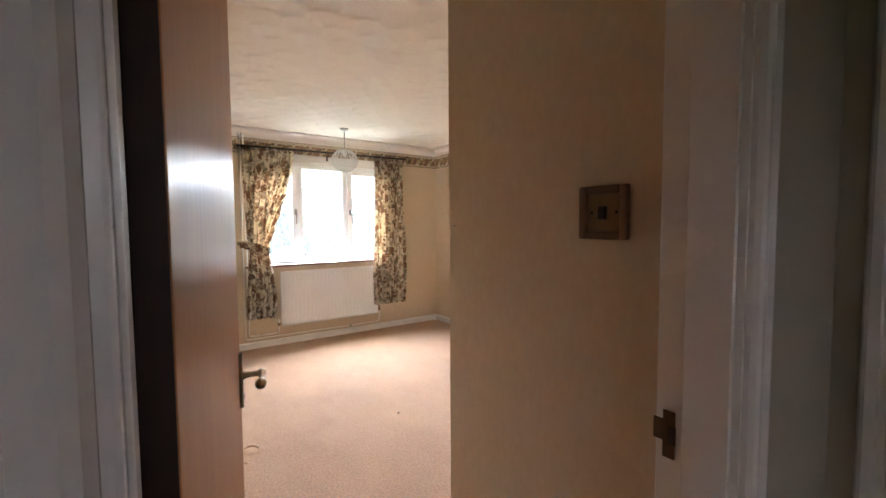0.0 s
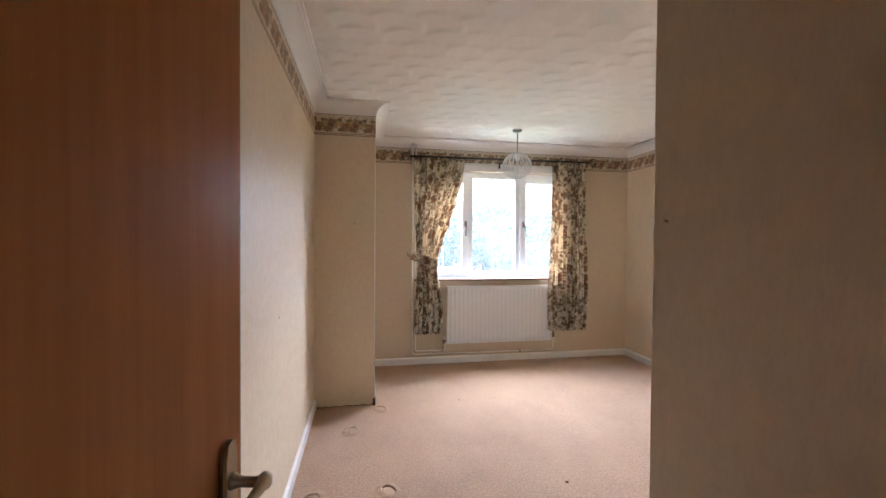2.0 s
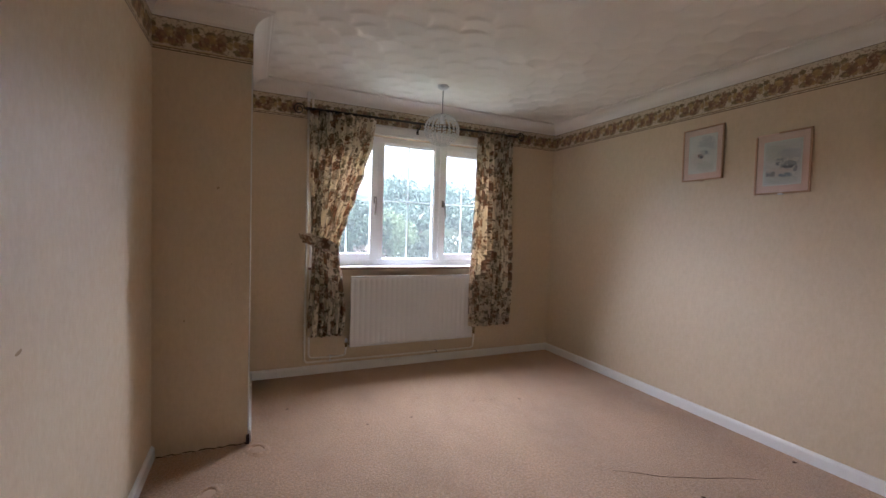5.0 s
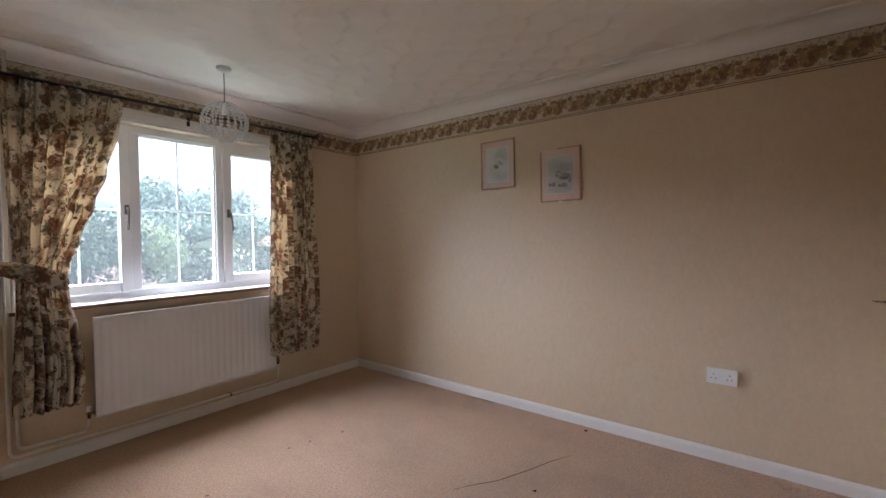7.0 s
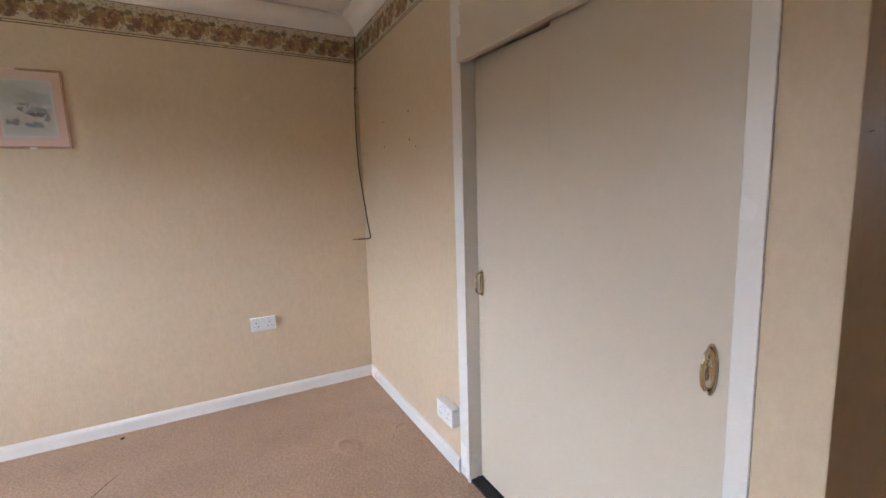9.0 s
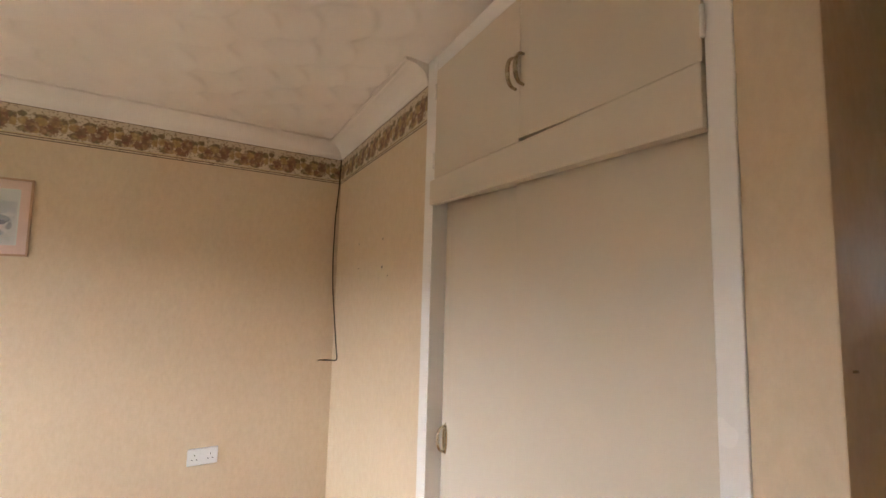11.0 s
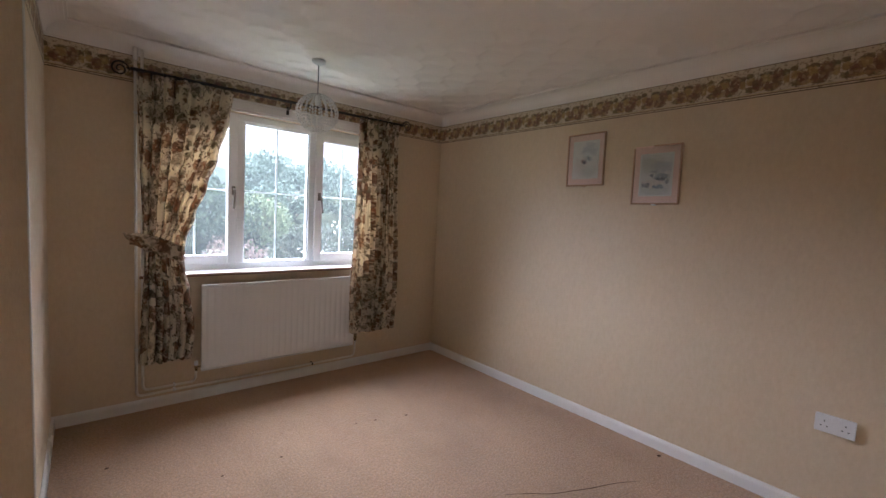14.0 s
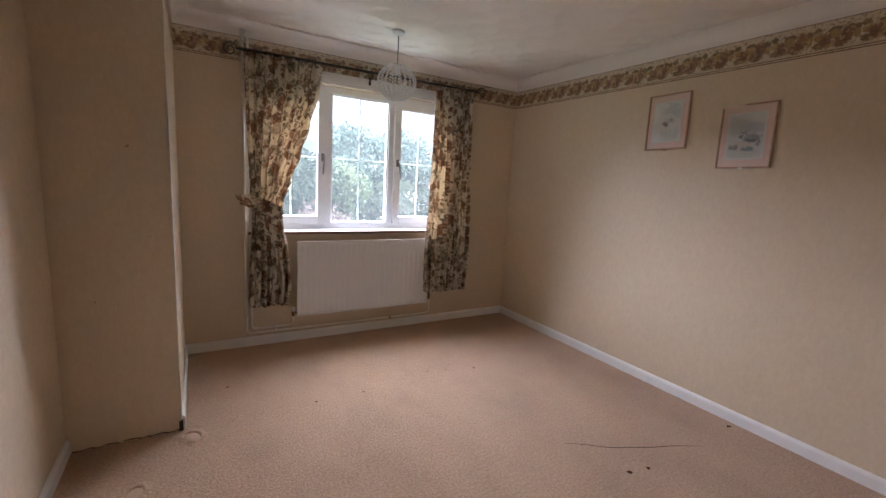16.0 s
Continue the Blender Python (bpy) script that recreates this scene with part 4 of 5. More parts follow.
# ---- pictures ----
def make_picture(y0, y1, z0, z1, tilt, material, broken, label):
    """A framed print on the long wall; broken: the top rail has slipped off along part of its length."""
    w, h = y1 - y0, z1 - z0
    p = thing("picture", (XR, (y0 + y1) / 2, (z0 + z1) / 2), label, "picture", "pair of framed prints")
    p.matrix_basis = Matrix.Translation((XR - 0.001, (y0 + y1) / 2, (z0 + z1) / 2)) @ pose(0, 0, 0, tilt, 0, 0)
    fw, d = 0.010, 0.016
    for name, a, b in (("frame_bar", (-d, -w / 2, -h / 2), (0, -w / 2 + fw, h / 2)), ("frame_bar", (-d, w / 2 - fw, -h / 2), (0, w / 2, h / 2 - (0.012 if broken else 0))),
                       ("frame_bar", (-d, -w / 2 + fw, -h / 2), (0, w / 2 - fw, -h / 2 + fw))):
        part(name, box(a, b, 0.004), FRAME_WOOD, p)
    if broken:
        part("frame_bar", bm_box(bmesh.new(), (-d, -w / 2 + fw, h / 2 - fw), (0, w * 0.07, h / 2), 0, 0.003), FRAME_WOOD, p, "top rail of the frame, broken short")
    else:
        part("frame_bar", box((-d, -w / 2 + fw, h / 2 - fw), (0, w / 2 - fw, h / 2), 0.004), FRAME_WOOD, p)
    part("mount", box((-0.008, -w / 2 + fw * 0.8, -h / 2 + fw * 0.8), (-0.002, w / 2 - fw * 0.8, h / 2 - fw * 0.4)), MAT_PINK, p, "pale pink mount card")
    bm = bmesh.new()
    uvl = bm.loops.layers.uv.new("UVMap")
    a, b = w / 2 - 0.052, h / 2 - 0.058
    f = bm.faces.new([bm.verts.new((-0.0095, yy, zz)) for yy, zz in ((a, -b), (-a, -b), (-a, b), (a, b))])
    for lp, uv in zip(f.loops, ((0, 0), (2 * a, 0), (2 * a, 2 * b), (0, 2 * b))):
        lp[uvl].uv = uv
    ext = bmesh.ops.extrude_face_region(bm, geom=[f])
    for v in ext["geom"]:
        if isinstance(v, bmesh.types.BMVert):
            v.co.x += 0.0012
    bmesh.ops.recalc_face_normals(bm, faces=bm.faces)
    part("print", bm, material, p, "pale blue watercolour print")
    bm = frame_bars(bmesh.new(), -a - 0.006, a + 0.006, -b - 0.006, b + 0.006, -0.0092, -0.0075, 0.005, 0)
    bm.transform(pose(0, 0, 0, 0, 0, -90))
    part("mount_line", bm, PLASTIC, p)
    part("frame_clip", box((-d - 0.002, -0.012, -h / 2 - 0.006), (-0.002, 0.012, -h / 2 + 0.004), 0.001), PLASTIC if broken else FRAME_WOOD, p)
    g = part("glass", box((-0.0115, -w / 2 + fw * 0.9, -h / 2 + fw * 0.9), (-0.0105, w / 2 - fw * 0.9, h / 2 - fw * 0.9)), GLASS, p)
    g.visible_shadow = False
    return p


GREY_BLUE, SLATE, MAUVE = (0.27, 0.27, 0.33), (0.15, 0.14, 0.19), (0.34, 0.19, 0.20)
WASH_GREEN, WASH_BLUE, BLUSH = (0.53, 0.52, 0.48), (0.46, 0.44, 0.52), (0.70, 0.54, 0.52)
PRINT_A = print_material("print_blossom", [(0.125, 0.185, 0.055, 0.060, (0.50, 0.48, 0.53), 0.7), (0.06, 0.09, 0.05, 0.05, BLUSH, 0.5), (0.12, 0.035, 0.06, 0.035, WASH_GREEN, 0.5), (0.105, 0.165, 0.024, 0.014, (0.74, 0.71, 0.72), 0.8), (0.135, 0.150, 0.018, 0.016, (0.74, 0.71, 0.72), 0.8), (0.120, 0.135, 0.012, 0.020, GREY_BLUE, 0.7), (0.095, 0.120, 0.020, 0.010, GREY_BLUE, 0.6), (0.080, 0.112, 0.020, 0.018, MAUVE, 0.85), (0.085, 0.108, 0.010, 0.012, SLATE, 0.85)], (0.68, 0.605, 0.595))
PRINT_B = print_material("print_birds", [(0.06, 0.19, 0.07, 0.05, WASH_GREEN, 0.6), (0.13, 0.175, 0.055, 0.035, WASH_BLUE, 0.6), (0.095, 0.030, 0.09, 0.030, WASH_GREEN, 0.5), (0.075, 0.075, 0.060, 0.030, BLUSH, 0.7), (0.125, 0.115, 0.048, 0.020, GREY_BLUE, 0.8), (0.130, 0.100, 0.030, 0.010, SLATE, 0.85), (0.070, 0.128, 0.012, 0.010, SLATE, 0.7), (0.078, 0.148, 0.022, 0.007, GREY_BLUE, 0.6), (0.035, 0.062, 0.026, 0.014, SLATE, 0.7), (0.115, 0.052, 0.036, 0.013, (0.22, 0.25, 0.34), 0.85), (0.165, 0.085, 0.012, 0.014, SLATE, 0.6)], (0.62, 0.560, 0.565))
make_picture(4.224, 4.517, 1.654, 2.024, -0.9, PRINT_A, False, "framed pale print of blossom with a pink mount")
make_picture(3.727, 4.020, 1.530, 1.900, -0.8, PRINT_B, True, "framed pale print of birds, top of frame broken")


# ---- sockets, switch, cable ----
def make_socket(at, turn, depth, label):
    """A double socket outlet that faces local -y."""
    s = thing("socket_outlet", at, label, "socket", "double sockets", turn=turn)
    part("back_box", box((-0.072, -depth + 0.009, -0.0425), (0.072, 0, 0.0425), 0.003), PLASTIC, s)
    part("face_plate", box((-0.0735, -depth, -0.0435), (0.0735, -depth + 0.009, 0.0435), 0.004), PLASTIC, s)
    for dx in (-0.038, 0.038):
        part("rocker", box((dx - 0.006 + (0.022 if dx < 0 else -0.022), -depth - 0.004, 0.014), (dx + 0.006 + (0.022 if dx < 0 else -0.022), -depth + 0.001, 0.034), 0.002), PLASTIC, s)
        for hx, hz, hw, hh in ((0, 0.012, 0.004, 0.008), (-0.011, -0.012, 0.007, 0.004), (0.011, -0.012, 0.007, 0.004)):
            part("pin_hole", box((dx + hx - hw / 2, -depth - 0.0008, hz - hh / 2), (dx + hx + hw / 2, -depth + 0.002, hz + hh / 2)), BAKELITE, s)
    return s


make_socket((XR, 2.928, 0.490), -90, 0.020, "white plastic double wall socket with rockers")
make_socket((2.840, YB, 0.262), 180, 0.045, "white surface-mounted double socket near the skirting")

sw = thing("light_switch", (XP, 1.6625, 1.360), "brown wooden light switch with a dark rocker", "light switch", turn=-90)
for a, b in (((-0.058, -0.058), (-0.040, 0.058)), ((0.040, -0.058), (0.058, 0.058)), ((-0.040, -0.058), (0.040, -0.040)), ((-0.040, 0.040), (0.040, 0.058))):
    part("surround_bar", box((a[0], -0.016, a[1]), (b[0], 0.0, b[1]), 0.005), SWITCH_WOOD, sw, "bar of the square wooden surround")
part("plate", box((-0.043, -0.006, -0.043), (0.043, -0.001, 0.043), 0.002), SWITCH_PLATE, sw, "brown wooden switch plate")
part("rocker", box((-0.008, -0.017, -0.015), (0.008, -0.006, 0.013), 0.002), BAKELITE, sw, "dark plastic rocker")
for dx in (-0.030, 0.030):
    part("screw", bm_lathe(bmesh.new(), [(0.0035, 0), (0.0035, 0.0015), (0.001, 0.002)], 10, Matrix.Translation((dx, -0.006, 0)) @ pose(0, 0, 0, 90, 0, 0)), BAKELITE, sw)

X1, Y1 = XR - 0.006, YB + 0.006
cable = tagged(obj("aerial_cable", bm_tube(bmesh.new(), rounded([(X1, Y1, B1 + 0.002), (X1, Y1 + 0.004, 2.10), (X1, 2.266, 1.88), (X1 - 0.002, 2.270, 1.62), (X1 - 0.002, 2.262, 1.42), (X1 - 0.028, 2.247, 1.22), (X1 - 0.085, 2.246, 1.06), (X1 - 0.128, 2.248, 0.990), (X1 - 0.120, 2.254, 0.979), (X1 - 0.050, 2.300, 0.973)], 0.06, 5), 0.0042, 8), CABLE), "brown aerial cable hanging down the corner", "cable")
part("plug", bm_tube(bmesh.new(), [(X1 - 0.052, 2.299, 0.973), (X1 - 0.034, 2.311, 0.971), (X1 - 0.033, 2.312, 0.971), (X1 - 0.006, 2.332, 0.968)], [0.0055, 0.0055, 0.0045, 0.004], 10), BRASS, cable, "metal aerial plug")
for z in (2.2, 1.95):
    part("cable_clip", box((X1 - 0.004, Y1 - 0.006 + (0.012 if z < 2 else 0), z - 0.004), (XR, Y1 + 0.008 + (0.012 if z < 2 else 0), z + 0.004), 0.001), CABLE, cable)

for x, z, r in ((3.215, 1.668, 0.0055), (3.212, 1.530, 0.006), (3.570, 1.670, 0.004), (3.568, 1.532, 0.004), (3.140, 1.487, 0.004)):
    tagged(obj("screw_hole", bm_lathe(bmesh.new(), [(r, 0.0), (r, 0.001), (r * 0.5, 0.0012)], 10, Matrix.Translation((x, YB - 0.0002, z)) @ pose(0, 0, 0, -90, 0, 0)), BAKELITE), "dark plugged screw hole in the cream wallpaper", "hole", "screw holes")
tagged(obj("nail", bm_tube(bmesh.new(), [(XL - 0.005, 2.844, 1.748), (XL + 0.010, 2.846, 1.751), (XL + 0.012, 2.846, 1.758)], 0.003, 8), BRONZE), "bent picture nail in the cream wall", "nail")
tagged(obj("nail", bm_tube(bmesh.new(), [(XP + 0.004, 2.205, 1.33), (XP - 0.006, 2.205, 1.332)], 0.002, 8), BRONZE), "small nail at the passage corner", "nail")


# ---- built-in wardrobe ----
def d_handle(parent, x, y, z, h, label):
    """A bow handle of brass on a long oval plate, facing +y."""
    bm = bmesh.new()
    bm_lathe(bm, [(0.0, -0.0015), (0.5, -0.001), (0.5, 0.0015), (0.42, 0.004), (0.36, 0.0045), (0.30, 0.002), (0.0, 0.002)], 28, pose(0, 0, 0, -90, 0, 0))
    bm.transform(Matrix.Diagonal((0.030, 1, h, 1)))
    bm.transform(Matrix.Translation((x, y + 0.002, z)))
    hd = part("handle", bm, BRASS, parent, label)
    pts = [(x, y + 0.003, z + h * 0.42)] + [(x, y + 0.004 + 0.030 * math.sin(math.pi * k / 14) ** 0.7, z + h * 0.40 * math.cos(math.pi * k / 14)) for k in range(1, 14)] + [(x, y + 0.003, z - h * 0.42)]
    part("bow", bm_tube(bmesh.new(), pts, [0.0035 + 0.002 * math.sin(math.pi * k / (len(pts) - 1)) for k in range(len(pts))], 10), BRASS, hd)


def make_wardrobe():
    w = thing("wardrobe", (2.22, YB, 0), "built-in cream painted wardrobe, sliding doors below cupboards", "wardrobe")

    def wp(name, bm, mat, parent=None, label="", smooth=None):
        bm.transform(Matrix.Translation((-2.22, -YB, 0)))
        return part(name, bm, mat, parent or w, label, smooth)

    yf = YB + 0.006
    wp("stile", box((2.688, YB - 0.125, 0.0), (2.765, yf, HC), 0.003), GLOSS_WHITE, None, "white gloss upright")
    wp("stile", box((1.630, YB - 0.125, 0.0), (1.676, yf, HC), 0.003), GLOSS_WHITE, None, "white gloss upright")
    wp("stile_edge", box((2.684, yf - 0.004, 0.0), (2.698, yf + 0.006, 1.75), 0.002), GLOSS_WHITE)
    wp("top_rail", box((1.676, YB - 0.05, 2.294), (2.688, yf - 0.002, HC), 0.003), GLOSS_WHITE, None, "white gloss top rail")
    bm = box((1.677, yf - 0.018, 1.752), (2.700, yf + 0.012, 1.846), 0.003)
    for v in bm.verts:
        if v.co.z < 1.80:
            v.co.z -= 0.028 * (2.700 - v.co.x) / 1.023
    wp("pelmet", bm, WARDROBE, None, "cream painted board over the sliding doors")
    wp("shelf", box((1.676, YB - 0.6, 1.79), (2.688, YB - 0.02, 1.81)), WARDROBE)
    d1 = wp("cupboard_door", box((2.1825, yf - 0.018, 1.851), (2.685, yf + 0.002, 2.290), 0.003), WARDROBE)
    # the second cupboard door is warped and stands off along its lower edge
    bm = box((1.679, yf - 0.018, 1.851), (2.1810, yf + 0.002, 2.290), 0.003)
    bmesh.ops.subdivide_edges(bm, edges=[e for e in bm.edges if e.calc_length() > 0.3], cuts=8, use_grid_fill=True)
    for v in bm.verts:
        s = max(0.0, (v.co.x - 1.90) / 0.28) * max(0.0, (2.06 - v.co.z) / 0.21)
        v.co.y += 0.009 * s * s
        v.co.z += 0.006 * s * max(0.0, (1.91 - v.co.z) / 0.06)
    d2 = wp("cupboard_door", bm, WARDROBE)
    for d, x in ((d1, 2.199), (d2, 2.165)):
        bm = bmesh.new()
        pts = [(x, yf, 2.104)] + [(x, yf + 0.034 * math.sin(math.pi * k / 12) ** 0.6, 2.058 + 0.046 * math.cos(math.pi * k / 12)) for k in range(1, 12)] + [(x, yf, 2.012)]
        h = wp("handle", bm_tube(bm, pts, [0.004 + 0.003 * math.sin(math.pi * k / 12) for k in range(13)], 10), BRASS, None, "brass bow handle")
        h.parent = d
    for x, z in ((2.6875, 2.205), (2.6875, 1.925), (1.6765, 2.205), (1.6765, 1.925)):
        wp("hinge", bm_tube(bmesh.new(), [(x, yf + 0.003, z - 0.03), (x, yf + 0.003, z + 0.03)], 0.005, 10), GLOSS_WHITE)
    # sliding doors, one track behind the other
    bm = box((2.16, YB - 0.072, 0.016), (2.685, YB - 0.054, 1.772), 0.003)
    for v in bm.verts:
        if v.co.z > 1.0:
            v.co.z -= 0.030 * (2.685 - v.co.x) / 0.525
    s1 = wp("sliding_door", bm, WARDROBE, None, "cream painted sliding door, rear track")
    s2 = wp("sliding_door", box((1.678, YB - 0.046, 0.016), (2.236, YB - 0.028, 1.78), 0.003), WARDROBE, None, "cream painted sliding door, front track")
    for sd, x, y, z, h in ((s1, 2.655, YB - 0.054, 0.888, 0.112), (s2, 1.728, YB - 0.028, 0.862, 0.118)):
        n0 = set(w.children)
        d_handle(w, x - 2.22, y - YB, z, h, "oval brass bow handle")
        for ob in set(w.children) - n0:
            ob.parent = sd
    wp("floor_track", box((1.676, YB - 0.124, 0.0), (2.688, YB + 0.002, 0.012), 0.003), RUBBER, None, "black floor track of the sliding doors")
    for y in (YB - 0.063, YB - 0.037):
        wp("track_rail", box((1.676, y - 0.002, 0.012), (2.688, y + 0.002, 0.015)), RUBBER)
    return w


make_wardrobe()


# ---- bedroom door, frame and lock ----
def make_door():
    hinge, lock = Vector((0.7165, 1.5085)), Vector((0.8720, 2.2090))
    ang = math.degrees(math.atan2(lock.y - hinge.y, lock.x - hinge.x))
    W, th, Ht = 0.7175, 0.040, 1.975
    d = thing("door", (hinge.x, hinge.y, 0.012), "flush reddish-brown veneered door, standing open", "door", turn=ang)
    # local: x along the leaf, y from the seen face back into the leaf
    part("leaf", box((0, 0, 0), (W, th, Ht), 0.0025), DOOR_WOOD, d)
    # both edges much darker than the leaf's faces
    part("lipping", box((-0.0015, 0.001, 0.001), (0.0, th - 0.001, Ht - 0.001)), DARK_EDGE, d, "near-black hinge edge of the door")
    part("lipping", box((W, 0.001, 0.001), (W + 0.0015, th - 0.001, Ht - 0.001)), DARK_EDGE, d, "near-black lock edge of the door")
    part("latch_plate", box((W + 0.0015, 0.009, 0.875), (W + 0.003, 0.031, 1.015), 0.0005), BRASS, d)
    for z in (0.2, 1.75):
        part("hinge", bm_tube(bmesh.new(), [(-0.004, -0.004, z), (-0.004, -0.004, z + 0.08)], 0.005, 10), BRONZE, d)
    for s, y0 in ((-1, 0.0), (1, th)):
        zc, xc = 0.966, W - 0.036
        bm = bmesh.new()
        zs = [(-0.064, 0.004), (-0.060, 0.011), (-0.050, 0.013), (-0.042, 0.016), (0.042, 0.016), (0.050, 0.013), (0.060, 0.011), (0.064, 0.004)]
        rings = [[bm.verts.new((xc + x, y0 + s * y, zc + z)) for x, y in ((-hw, 0.0), (-hw, 0.005), (-hw * 0.8, 0.008), (hw * 0.8, 0.008), (hw, 0.005), (hw, 0.0))] for z, hw in zs]
        for r0, r1 in zip(rings, rings[1:]):
            for k in range(5):
                bm.faces.new((r0[k], r0[k + 1], r1[k + 1], r1[k]))
        bm.faces.new(rings[0])
        bm.faces.new(rings[-1][::-1])
        bmesh.ops.recalc_face_normals(bm, faces=bm.faces)
        hp = part("handle", bm, BRONZE, d, "antique bronze lever handle on a shaped plate")
        zl = zc + 0.012
        neck = [(xc, y0 + s * 0.006, zl), (xc, y0 + s * 0.012, zl), (xc, y0 + s * 0.020, zl), (xc, y0 + s * 0.036, zl), (xc, y0 + s * 0.050, zl)]
        part("neck", bm_tube(bmesh.new(), neck, [0.012, 0.0095, 0.0068, 0.0068, 0.010], 14), BRONZE, hp)
        lever = [(xc + a, y0 + s * b, zl + c) for a, b, c in ((0.014, 0.047, 0.001), (0.010, 0.047, 0.001), (0.001, 0.048, 0.0), (-0.010, 0.048, -0.001), (-0.034, 0.048, -0.004), (-0.046, 0.048, -0.005), (-0.050, 0.048, -0.005), (-0.064, 0.046, -0.004), (-0.078, 0.045, -0.003), (-0.081, 0.045, -0.003))]
        part("lever", bm_tube(bmesh.new(), lever, [0.003, 0.0085, 0.0105, 0.0072, 0.0060, 0.0072, 0.0110, 0.0125, 0.0062, 0.002], 12), BRONZE, hp)
        part("keyhole", bm_lathe(bmesh.new(), [(0.005, 0), (0.005, 0.0012), (0.003, 0.0015)], 12, Matrix.Translation((xc, y0 + s * 0.008, zc - 0.038)) @ pose(0, 0, 0, -90 * s, 0, 0)), BAKELITE, hp)
    return d


make_door()

ARCH = [(0.0, 0.0), (0.062, 0.0), (0.062, 0.012), (0.057, 0.020), (0.050, 0.021), (0.045, 0.014), (0.034, 0.013), (0.030, 0.018), (0.012, 0.020), (0.005, 0.016), (0.0, 0.008)]


def architrave(x_edge, s, y, z1, facing=-1):
    """An upright moulded casing: s is the side away from the opening."""
    bm = bmesh.new()
    lo = [bm.verts.new((x_edge + s * a, y + facing * b, 0.0)) for a, b in ARCH]
    hi = [bm.verts.new((x_edge + s * a, y + facing * b, z1)) for a, b in ARCH]
    k = len(ARCH)
    for i in range(k):
        bm.faces.new((lo[i], lo[(i + 1) % k], hi[(i + 1) % k], hi[i]))
    bm.faces.new(lo)
    bm.faces.new(hi[::-1])
    bmesh.ops.recalc_face_normals(bm, faces=bm.faces)
    return bm


fr = tagged(new("door_frame"), "white gloss painted door lining and moulded casings", "door frame", "", "structure")
part("lining", box((XL, YH, 0), (DX0, 1.497, DZ + 0.03), 0.003), GLOSS_WHITE, fr)
part("lining", box((DX1, YH, 0), (XP - 0.0005, 1.522, DZ + 0.03), 0.003), GLOSS_WHITE, fr)
part("lining_head", box((DX0, YH, DZ), (DX1, 1.497, DZ + 0.03), 0.003), GLOSS_WHITE, fr)
part("door_stop", box((DX1 - 0.012, YH + 0.012, 0), (DX1, 1.470, DZ), 0.002), GLOSS_WHITE, fr)
part("door_stop", box((DX0, YH + 0.012, 0), (DX0 + 0.004, 1.470, DZ), 0.001), GLOSS_WHITE, fr)
part("casing", architrave(DX0 - 0.010, -1, YH, DZ + 0.06), GLOSS_WHITE, fr)
part("casing", architrave(DX1 + 0.006, 1, YH, DZ + 0.06), GLOSS_WHITE, fr)
bm = architrave(0, 1, 0, DX1 - DX0 + 0.012)
bm.transform(Matrix.Translation((DX0 - 0.006, YH, DZ + 0.002)) @ Matrix(((0, 0, 1, 0), (0, 1, 0, 0), (1, 0, 0, 0), (0, 0, 0, 1))))
part("casing_head", bm, GLOSS_WHITE, fr)
strike = part("strike_plate", bm_box(bm_box(bmesh.new(), (DX1 - 0.0022, 1.486, 0.903), (DX1, 1.508, 0.992), 0, 0.0008), (DX1 - 0.006, 1.504, 0.935), (DX1 - 0.0015, 1.524, 0.975), 0, 0.002), DARK_BRASS, fr, "worn dark brass strike plate on the lining")
part("keep_hole", box((DX1 - 0.003, 1.484, 0.930), (DX1 - 0.0018, 1.498, 0.965)), BAKELITE, strike)

# a second doorway of the hall, on its end wall
fr2 = tagged(new("door_frame_2"), "white gloss casing of another hall doorway", "door frame", "", "structure")
bm = architrave(0, 1, 0, 2.06)
bm.transform(Matrix.Translation((HX1, 1.336, 0)) @ pose(0, 0, 0, 0, 0, -90))
part("casing", bm, GLOSS_WHITE, fr2)
part("lining", box((HX1 - 0.004, 1.240, 0), (HX1 + 0.02, 1.276, 2.05), 0.003), GLOSS_WHITE, fr2)
part("door_panel", box((HX1 - 0.001, 0.47, 0.01), (HX1 + 0.012, 1.240, 2.0), 0.002), GLOSS_WHITE, fr2, "closed white hall door")

